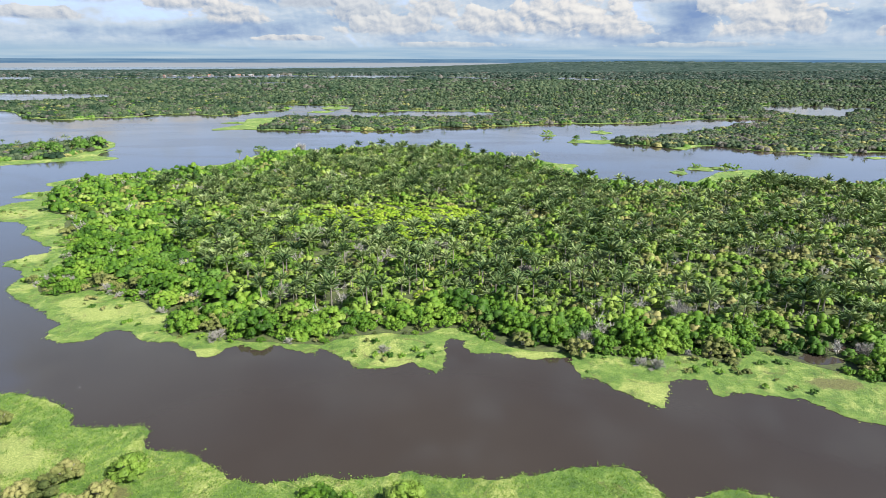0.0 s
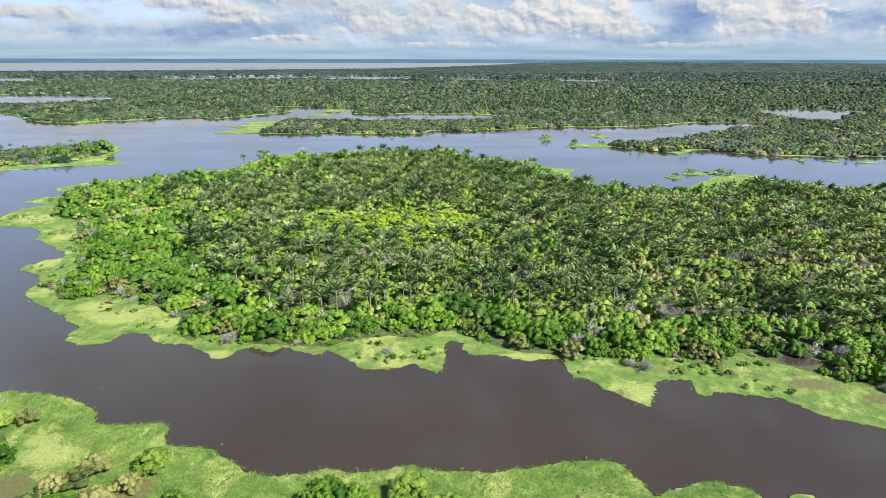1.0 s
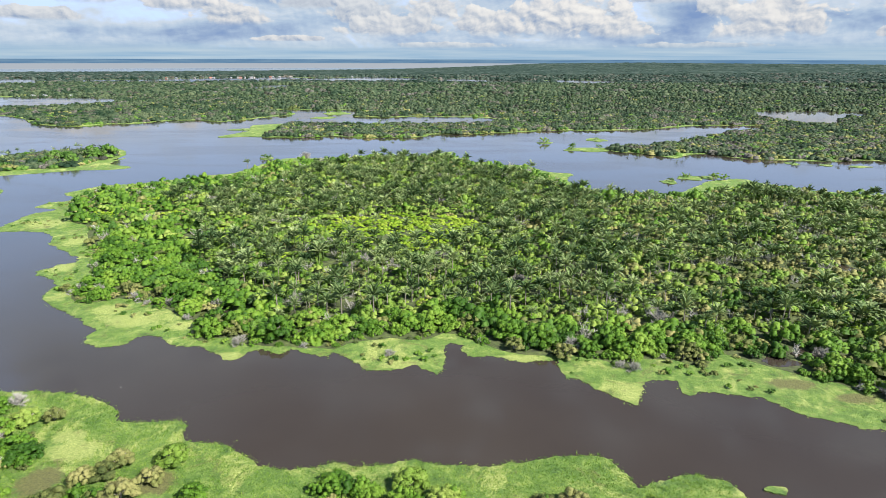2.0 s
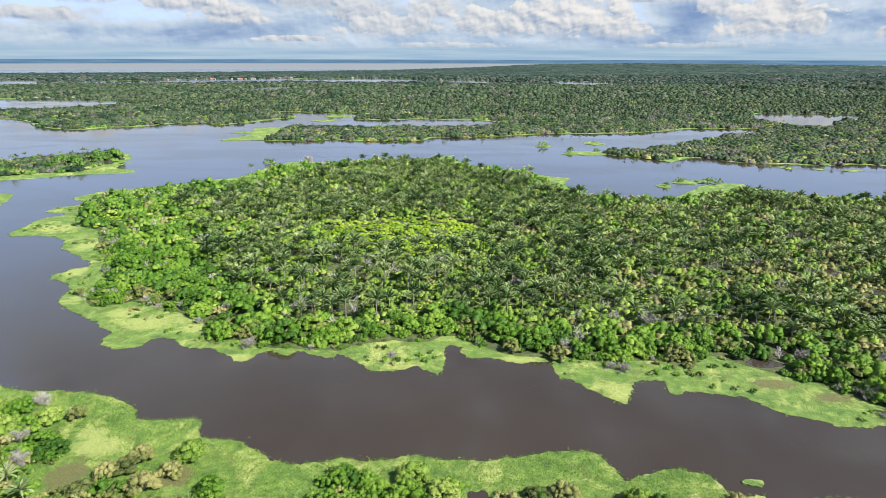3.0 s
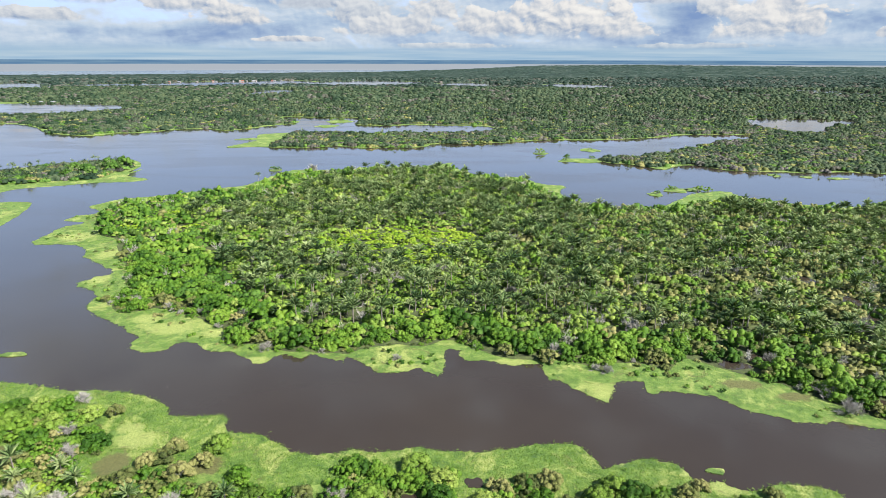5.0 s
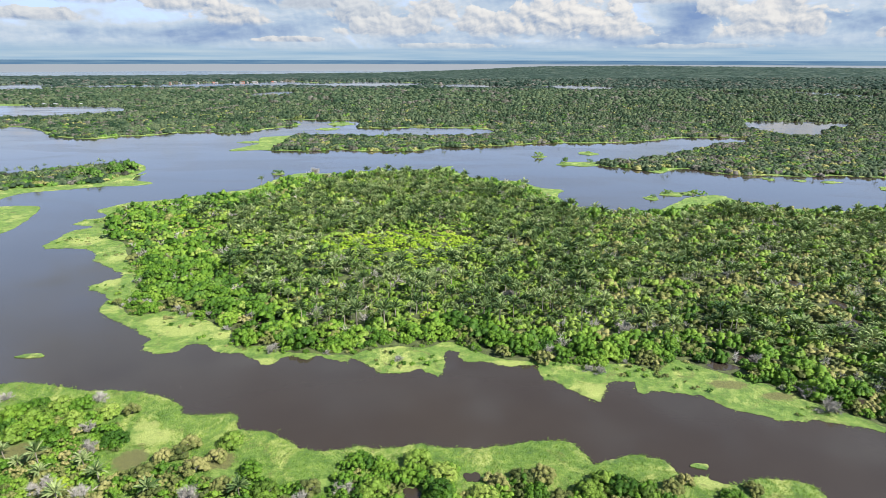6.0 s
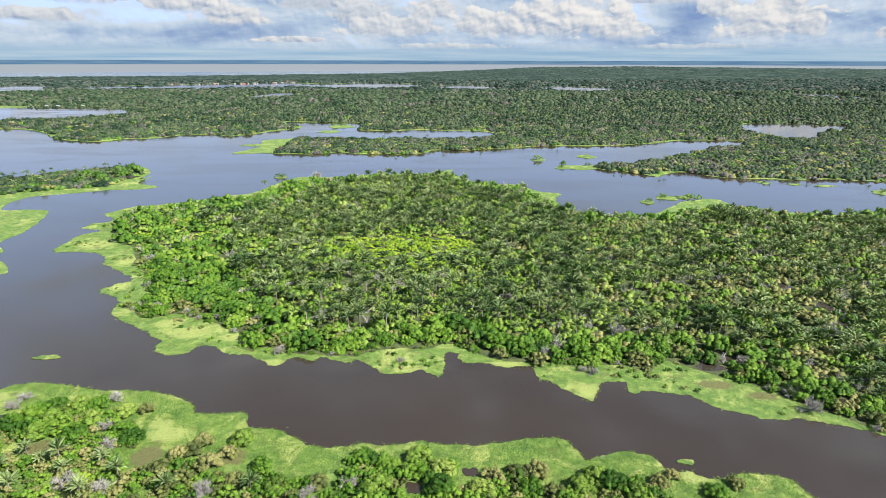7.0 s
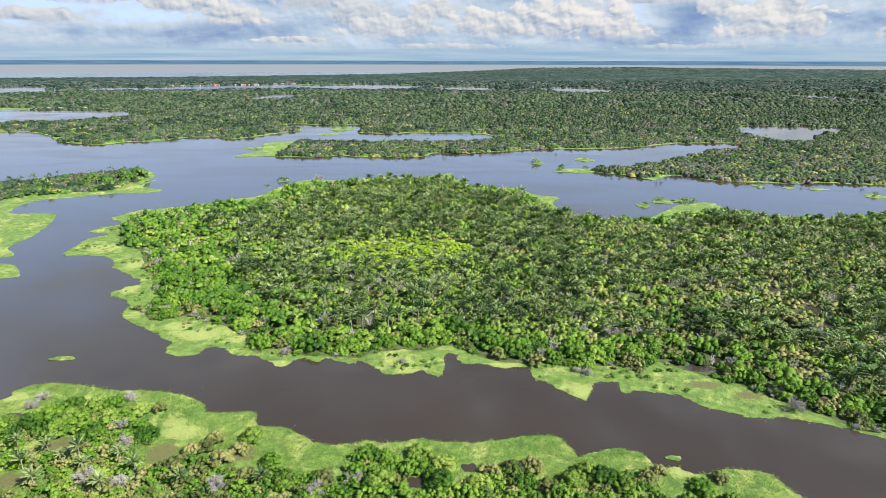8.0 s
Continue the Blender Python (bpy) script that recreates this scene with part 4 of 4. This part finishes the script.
# low bushes out in the island's meadows
spots = strewn(rng, -195, 120, 70, 330, 3.4)
spots = spots[inside(ISLAND, spots)]
spots = spots[~inside(THICKET, spots) & dry(spots, 0.8) & (shore_gap(ISLAND, spots) > 1.5)]
spots = spots[patchy(spots, 0.09, 33.0) > 0.10]
pick = rng.random(len(spots))
stuff("meadow_bushes", spread(full, rng, spots[pick < 0.6], rng.uniform(0.4, 1.2, (pick < 0.6).sum()), LAND), BUSH, "low green bushes out in the floating meadow", "bushes")
stuff("meadow_scrub", spread(full, rng, spots[pick >= 0.6], rng.uniform(0.5, 1.1, (pick >= 0.6).sum()), LAND), OLIVE, "low olive scrub out in the floating meadow", "scrub")

# sedge on the floating meadows
blades = [tuft(rng, 6, 0.34) for _ in range(6)]
pieces = []
spots = strewn(rng, -128, 85, 48, 101, 0.62)
spots = spots[(inside(BANK, spots) | (shore_gap(BANK[::2], spots) < 0.3)) & dry(spots, 0.1)]
keep = (patchy(spots, 0.10, 14.0) > -0.42) & ~on_weed(spots)
pieces.append(spread(blades, rng, spots[keep], rng.uniform(0.6, 1.25, keep.sum()), LAND))
spots = strewn(rng, -200, 120, 70, 330, 0.88)
spots = spots[inside(ISLAND, spots) | (shore_gap(ISLAND[::2], spots) < 0.35)]
spots = spots[(~inside(THICKET, spots) | (shore_gap(THICKET, spots) < 2.5)) & dry(spots, 0.1) & in_sight(spots)]
keep = (patchy(spots, 0.10, 14.0) > -0.30) & ~on_weed(spots)
pieces.append(spread(blades, rng, spots[keep], rng.uniform(0.45, 1.0, keep.sum()), LAND - 0.05))
pads = [(np.array([(math.cos(a) * r, math.sin(a) * r, 0.0) for a, r in zip(np.arange(6) * 1.047, rng.uniform(0.6, 1.1, 6))]), np.array([(0, 1, 2), (0, 2, 3), (0, 3, 4), (0, 4, 5)])) for _ in range(4)]
flecks = []
for loop, x0, x1, y0, y1 in ((BANK, -128, 85, 48, 102), (ISLAND, -200, 120, 68, 330)):
    spots = strewn(rng, x0, x1, y0, y1, 0.8)
    spots = spots[~inside(loop, spots)]
    gap = shore_gap(loop[::3], spots)
    flecks.append(spots[gap < 0.5 + 3.4 * np.clip(patchy(spots, 0.16, 6.0), 0, 1) * rng.random(len(spots))])
flecks = np.concatenate(flecks)
flecks = flecks[rng.random(len(flecks)) < 0.55]
stuff("floating_weed", spread(pads, rng, flecks, rng.uniform(0.06, 0.24, len(flecks)), 0.02), SEDGE, "loose flecks of lime weed floating off the meadow edges", "weed")
stuff("marsh_grass", joined(*pieces), SEDGE, "fresh green sedge standing in the floating meadows", "grass")

# ---- islets, spits and the mainland ----
rng = np.random.default_rng(31)
def round_tree(tall, lumps, leaves, leaf, sides=6, rings=3):
    """A tree seen from afar: rounded boughs frayed by leaf sprays."""
    return lumpy(rng, lumps, tall, sides, rings, leaves, leaf, (0.42, 0.62) if lumps > 1 else (0.8, 1.0), 0.05)


mid_tree = [round_tree(t, 4, 40, 0.09, 6, 2) for t in (0.75, 0.9, 1.0, 1.2, 0.95)]
mid_palm = [joined(*palm_fronds(rng, h, 8, 3, 2.8), palm_trunk(rng, h, 3)) for h in (5.0, 6.0, 7.0)]


def wood_lot(spots, tree_size, names, shares=(0.12, 0.58, 0.70, 0.84)):
    """Mixed trees on the points, by kind."""
    kind = np.clip(rng.random(len(spots)) + 0.45 * patchy(spots, 0.025, 5.0), 0, 1)
    for name, lo, hi, shapes, mat, label, size in (
        (names + "_palms", 0.001, shares[0], mid_palm, PALM, "dark feather palms in mixed woods", (0.6, 0.95)),
        (names + "_trees", shares[0], shares[1], mid_tree, WOODS, "dark green broadleaf trees in mixed woods", (1.0, 1.5)),
        (names + "_bushes", shares[1], shares[2], mid_tree, TREE, "fresh green bushes by the waterside", (0.7, 1.2)),
        (names + "_scrub", shares[2], shares[3], mid_tree, OLIVE, "olive scrub in mixed woods", (0.7, 1.2)),
        (names + "_bare_trees", shares[3], 9, mid_tree, ASHEN, "grey-mauve nearly leafless trees in mixed woods", (0.9, 1.3)),
    ):
        here = (kind >= lo) & (kind < hi) | ((kind < 0.001) & (mat is WOODS))
        scale = rng.uniform(*size, here.sum()) * (1.0 if shapes is mid_palm else tree_size)
        if here.any():
            stuff(name, spread(shapes, rng, spots[here], scale, LAND), mat, label, "trees")


spots = strewn(rng, -360, -215, 296, 440, 3.6)
spots = spots[inside(ISLET, spots) & in_sight(spots, 20)]
gap = shore_gap(ISLET, spots)
spots = spots[(gap > 7) & (gap > 30 - 0.34 * (spots[:, 1] - 330) - 0.10 * (-220 - spots[:, 0])) & ((spots[:, 0] < -238) | (spots[:, 1] > 385))]
wood_lot(spots, 3.3, "islet", (0.14, 0.40, 0.72, 0.84))

def broad_tree(rng, tall):
    """A rounded lowland tree: trunk, spreading limbs and a lumpy crown; one metre is its crown's radius."""
    ob = tagged(new("broadleaf_tree"), "rounded dark green tree at the wooded islet's end", "tree", "rounded trees of the islet")
    part("trunk", mesh_of("trunk", *tube([(0, 0, 0), (0.03, 0.02, tall * 0.25), (0, 0, tall * 0.5)], (0.07, 0.055, 0.04), 6), BARK), ob)
    for k in range(4):
        w = k * 1.57 + rng.uniform(-0.3, 0.3)
        part("limb", mesh_of("limb", *tube([(0, 0, tall * 0.3), (0.3 * math.cos(w), 0.3 * math.sin(w), tall * 0.55), (0.6 * math.cos(w), 0.6 * math.sin(w), tall * 0.75)], (0.04, 0.03, 0.01), 4), BARK), ob)
    part("crown", mesh_of("crown", *lumpy(rng, 22, tall, 7, 3, 600, 0.05, (0.2, 0.36), tall * 0.2), TREE, True), ob)
    return ob


tree_models = [broad_tree(rng, t) for t in (1.3, 1.5)]
stand(tree_models, rng, [(-243, 396), (-238, 407), (-250, 404), (-256, 386), (-263, 374), (-247, 377), (-247, 418), (-268, 392)], [5.8, 5.2, 6.0, 5.0, 4.2, 4.0, 5.4, 4.4])

spots = strewn(rng, -210, 540, 384, 690, 4.9)
spots = spots[inside(MAIN, spots) & in_sight(spots, 30)]
gap = shore_gap(MAIN, spots)
spots = spots[(gap > 2.5 + 6 * patchy(spots, 0.03, 2.0)) & ~inside(LAKE, spots) & ~((spots[:, 0] < -165) & (spots[:, 1] < 640) & (spots[:, 1] > 500))]
wood_lot(spots, 3.5, "spit", (0.06, 0.40, 0.60, 0.82))



def inland_floor(name, x0, x1, y0, y1, step, margin):
    """Leaf litter under the mainland woods, as a sheet that keeps back from the shores and lakes."""
    gx, gy = np.meshgrid(np.arange(x0, x1, step), np.arange(y0, y1, step))
    mid = np.stack([gx.ravel(), gy.ravel()], 1) + step / 2
    loop = MAIN if step < 20 else MAIN[::3]
    ok = inside(loop, mid) & in_sight(mid, 60)
    mid = mid[ok]
    ok = (shore_gap(loop, mid) > margin) & ~inside(LAKE, mid)
    ok &= shore_gap(LAKE, mid) > margin
    for x, y, rx, ry in FAR_LAKES:
        ok &= ((mid[:, 0] - x) / (rx + margin)) ** 2 + ((mid[:, 1] - y) / (ry + margin)) ** 2 > 1
    ok &= (mid[:, 0] > -150) | (mid[:, 1] < 480) | (mid[:, 1] > 650)
    mid = mid[ok]
    corner = np.array([(-1, -1), (1, -1), (1, 1), (-1, 1)]) * step / 2
    verts = np.concatenate([(mid[:, None] + corner).reshape(-1, 2), np.full((len(mid) * 4, 1), 0.36)], 1)
    i = np.arange(len(mid))[:, None, None] * 4
    tris = (i + np.array([(0, 1, 2), (0, 2, 3)])).reshape(-1, 3)
    tagged(new(name, mesh_of(name, verts, tris, LITTER)), "dark leaf litter under the mainland woods", "", "", "structure")


inland_floor("woodland_floor", -760, 1000, 384, 1120, 8.0, 8.0)
inland_floor("plain_floor", -2240, 2240, 1120, 2624, 32.0, 20.0)

spots = strewn(rng, -760, 1000, 600, 1130, 8.8)
spots = spots[inside(MAIN, spots) & in_sight(spots, 30)]
beyond = (spots[:, 1] > 690) | (spots[:, 0] < -215) | (spots[:, 0] > 540)
gap = shore_gap(MAIN, spots)
keep = beyond & (gap > 3 + 8 * patchy(spots, 0.02, 2.0)) & ~inside(LAKE, spots)
for x, y, rx, ry in FAR_LAKES:
    keep &= ((spots[:, 0] - x) / rx) ** 2 + ((spots[:, 1] - y) / ry) ** 2 > 1
spots = spots[keep]
front = spots[:, 1] < 770
wood_lot(spots[front], 3.8, "shore", (0.04, 0.60, 0.74, 0.86))
spots = spots[~front]
mid_tree = [round_tree(t, 3, 10, 0.17, 5, 2) for t in (0.65, 0.8, 1.0, 0.85)]
mid_palm = [joined(*palm_fronds(rng, h, 6, 2, 3.6)) for h in (5.0, 6.0, 7.0)]
wood_lot(spots, 4.9, "mainland", (0.06, 0.74, 0.80, 0.90))


def swell(pts):
    """The plain rises a little to the far north-east."""
    return 50 * np.clip((np.hypot(*pts.T) - 2300) / 2500, 0, 1) ** 1.4 * np.clip((pts[:, 0] + 400) / 1800, 0, 1)


lone_crown = [round_tree(t, 1, 5, 0.25, 6, 2) for t in (0.65, 0.8, 1.0, 1.2)]
for name, y0, y1, step, radius, mat in (("plain", 1120, 1700, 11.5, 6.4, WOODS), ("outer_plain", 1700, 2600, 16.0, 9.0, HAZED_LEAF)):
    spots = strewn(rng, -y1, y1, y0, y1, step)
    spots = spots[inside(MAIN[::3], spots) & in_sight(spots, 30)]
    wet = inside(LAKE, spots)
    for x, y, rx, ry in FAR_LAKES:
        wet |= ((spots[:, 0] - x) / rx) ** 2 + ((spots[:, 1] - y) / ry) ** 2 < 1.05
    spots = spots[~wet]
    pale = patchy(spots, 0.012, 40.0) + rng.uniform(-0.5, 0.5, len(spots)) > 0.48
    size = radius * rng.uniform(0.7, 1.35, len(spots))
    high = LAND + swell(spots)
    flat = np.full(len(spots), 6.4 / radius)
    stuff(name + "_trees", spread(lone_crown, rng, spots[~pale], size[~pale], high[~pale], flat[~pale]), mat, "haze-tinted dark green trees crowding the far plain", "trees")
    stuff(name + "_scrub", spread(lone_crown, rng, spots[pale], size[pale], high[pale], flat[pale]), ASHEN, "grey-green thin trees on the far plain", "trees")


def far_canopy(r0, r1, rings, sides, spread_deg):
    """The unbroken tops of far woods, as a rough sheet over the plain, which swells a little to the north-east."""
    r = np.geomspace(r0, r1, rings)
    w = np.radians(np.linspace(-spread_deg, spread_deg, sides))
    rr, ww = np.meshgrid(r, w, indexing="ij")
    jitter = rng.uniform(-0.4, 0.4, (2, *rr.shape))
    ww = ww + jitter[0] * (w[1] - w[0])
    rr = rr * (1 + jitter[1] * (r[1] / r[0] - 1))
    pts = np.stack([rr * np.sin(ww), rr * np.cos(ww)], 2).reshape(-1, 2)
    wet = ~inside(np.array(MAIN[::3]), pts)
    for x, y, rx, ry in FAR_LAKES:
        wet |= ((pts[:, 0] - x) / rx) ** 2 + ((pts[:, 1] - y) / ry) ** 2 < 1
    wet |= inside(LAKE, pts)
    # rounded crowns on a loose grid of trees
    cell = pts / 15.0
    base = np.floor(cell)
    z, tint = np.zeros(len(pts)), np.zeros(len(pts))
    for ox in (-1, 0, 1):
        for oy in (-1, 0, 1):
            g = base + [ox, oy]
            h = np.modf(np.abs(np.sin(g @ [12.9898, 78.233])) * 43758.5453)[0]
            k = np.modf(np.abs(np.sin(g @ [39.346, 11.135])) * 24634.6345)[0]
            gap = np.hypot(*(cell - g - np.stack([h, k], 1)).T)
            dome_top = (2.0 + 6.0 * k * h ** 0.5) * np.sqrt(np.maximum(1 - (gap / 0.85) ** 2, 0))
            tint = np.where(dome_top > z, h * 0.999, tint)
            z = np.maximum(z, dome_top)
    z = 0.9 * z + 0.3 + 1.6 * rng.random(len(pts)) + 1.2 * patchy(pts, 0.012, 8.0) + swell(pts)
    z = np.where(wet, -1.2, z)
    i = np.arange(rings * sides).reshape(rings, sides)
    a, b, c, d = i[:-1, :-1].ravel(), i[:-1, 1:].ravel(), i[1:, 1:].ravel(), i[1:, :-1].ravel()
    tris = np.concatenate([np.stack([a, b, c], 1), np.stack([a, c, d], 1)])
    tris = tris[~wet[tris].all(1)]
    return np.column_stack([pts, z]), tris[:, ::-1], tint


stuff("far_woods", far_canopy(2540, 4880, 120, 420, 44), HAZED_LEAF, "unbroken dark green, haze-tinted woods reaching to the horizon", "woods")

# ---- small islands in the lagoon ----
SMALL = "small islands in the lagoon"


def plain_islet(x, y, rx, ry, label, bushes=()):
    """A raft of grass, with its own bushes."""
    ob = land("grass_islet", oval(x, y, rx, ry, rng, 0.35, 26), label, 0.22, MARSH, 0.8)
    del ob["kind"]
    tagged(ob, label, "islet", SMALL)
    for bx, by, s in bushes:
        crown = copy_thing(lagoon_bush, Matrix())
        crown.matrix_basis = Matrix.Translation((bx, by, 0.2)) @ Matrix.Rotation(rng.uniform(0, 6), 4, "Z") @ Matrix.Diagonal((s, s, s, 1))
    return ob


lagoon_bush = shrub_model(rng, BUSH, 200, 10, 1.1, 0.075, "dark green bush standing on a grassy islet", "bushes on the lagoon islets")
lagoon_bush.matrix_basis = Matrix.Translation((84, 483, 0.2)) @ Matrix.Diagonal((4.6, 4.6, 4.6, 1))
plain_islet(84, 483, 7, 6, "tiny islet covered by a rounded bush")
plain_islet(113, 446, 17, 11, "lime green grass islet with small trees", [(101, 452, 3.6), (104, 462, 3.0), (122, 452, 3.0), (99, 444, 2.4)])
plain_islet(133, 503, 8, 10, "small raft of green grass", [(133, 504, 2.2)])
plain_islet(146, 331, 8, 6, "small raft of green grass", [(143, 333, 2.6), (146, 333, 2.0)])
plain_islet(129, 318, 5, 5, "small raft of green grass", [(130, 319, 2.4)])
plain_islet(299, 347, 7, 7, "small raft of green grass", [(297, 346, 2.0), (301, 351, 2.2)])
plain_islet(235, 381, 4, 5, "small raft of green grass", [(235, 380, 1.8)])
plain_islet(254, 375, 4, 3, "small raft of green grass")
plain_islet(273, 370, 7, 3, "small raft of green grass")
plain_islet(-124, 399, 5, 4, "tiny islet covered by a rounded bush", [(-126, 399, 3.0), (-122, 399, 2.6)])
plain_islet(-199, 576, 14, 8, "thin raft of lime green grass", [(-196, 566, 2.2)])
plain_islet(-143, 702, 12, 14, "thin raft of lime green grass")
plain_islet(-140, 765, 16, 22, "thin raft of lime green grass", [(-148, 768, 5.0), (-136, 765, 4.0)])
plain_islet(-119, 113, 3.6, 1.3, "small floating mat of lime green weed")
plain_islet(54, 65.2, 1.7, 1.0, "small floating mat of lime green weed")
plain_islet(157, 331, 5, 5, "small raft of green grass", [(158, 326, 4.0), (163, 324, 3.4)])
lone = [palm_model(rng, 5.2, 12, 6)]
tagged(lone[0], "lone feather palm beside the lagoon", "palm", "")
stand(lone, rng, [(-122, 350)], [1.0])

# a white float on the river
ob = new("float", mesh_of("float", *dome(rng, 0.10, 0.14, 0.0, 10, 4), plain("white_plastic", (0.62, 0.62, 0.60), 0.4, 1.0), True))
ob.matrix_basis = Matrix.Translation((-68.9, 96.4, -0.02))
tagged(ob, "small white plastic float drifting on the river", "float")

# ---- far village ----
PLASTER, TILE, TIN = plain("white_plaster", (0.30, 0.28, 0.26), 0.8, 0.3), plain("red_tile", (0.36, 0.13, 0.08), 0.8, 0.3), plain("grey_tin", (0.30, 0.31, 0.33), 0.5, 0.3)


def house(x, y, w, d, h, turn, roof_mat):
    """A small gabled house: walls with a door and two windows, and a pitched roof with eaves."""
    ob = tagged(new("house"), "small pale weathered house with a pitched roof by the far lake", "house", "houses of the far village")
    ob.matrix_basis = Matrix.Translation((x, y, 0.3)) @ Matrix.Rotation(turn, 4, "Z")
    v = np.array([(-w, -d, 0), (w, -d, 0), (w, d, 0), (-w, d, 0), (-w, -d, h), (w, -d, h), (w, d, h), (-w, d, h), (-w, 0, h + d * 0.6), (w, 0, h + d * 0.6)], float)
    part("wall", mesh_of("wall", v, [(0, 1, 5), (0, 5, 4), (1, 2, 6), (1, 6, 5), (2, 3, 7), (2, 7, 6), (3, 0, 4), (3, 4, 7), (4, 8, 7), (5, 6, 9)], PLASTER), ob)
    e, up = 0.5, 0.12
    r = np.array([(-w - e, -d - e, h - 0.25), (w + e, -d - e, h - 0.25), (w + e, 0, h + d * 0.6 + up), (-w - e, 0, h + d * 0.6 + up), (-w - e, d + e, h - 0.25), (w + e, d + e, h - 0.25)], float)
    r = np.concatenate([r, r + [0, 0, 0.15]])
    part("roof", mesh_of("roof", r, [(6, 7, 8), (6, 8, 9), (9, 8, 11), (9, 11, 10), (0, 2, 1), (0, 3, 2), (3, 5, 2), (3, 4, 5), (0, 1, 7), (0, 7, 6), (5, 4, 10), (5, 10, 11), (1, 2, 8), (1, 8, 7), (2, 5, 11), (2, 11, 8), (3, 0, 6), (3, 6, 9), (4, 3, 9), (4, 9, 10)], roof_mat), ob)
    for name, x0, x1, z0, z1 in (("door", -0.5, 0.5, 0.0, 2.1), ("window", -w * 0.75, -w * 0.35, 1.0, 2.1), ("window", w * 0.35, w * 0.75, 1.0, 2.1)):
        q = np.array([(x0, -d - 0.06, z0), (x1, -d - 0.06, z0), (x1, -d - 0.06, z1), (x0, -d - 0.06, z1), (x0, -d, z0), (x1, -d, z0), (x1, -d, z1), (x0, -d, z1)], float)
        part(name, mesh_of(name, q, [(0, 1, 2), (0, 2, 3), (3, 2, 6), (3, 6, 7), (0, 4, 5), (0, 5, 1), (1, 5, 6), (1, 6, 2), (0, 3, 7), (0, 7, 4)], TIN), ob)


for k, x in enumerate((-968, -941, -930, -880, -838, -826, -771, -752, -744, -735, -712, -700, -651, -640, -622, -585)):
    house(x, 2092 + 0.55 * (x + 1000) + rng.uniform(-10, 16), rng.uniform(2.2, 6.0), rng.uniform(2.2, 3.0), rng.uniform(2.2, 2.7), rng.uniform(-0.7, 0.7), (TILE, TIN, TIN, PLASTER)[k % 4])
for x, y in ((-392, 2352), (-372, 2356), (-352, 2352), (-735, 1072), (-716, 1076), (-670, 1074)):
    house(x, y, rng.uniform(2.6, 4.2), 2.8, 3.0, rng.uniform(-0.4, 0.4), TIN)
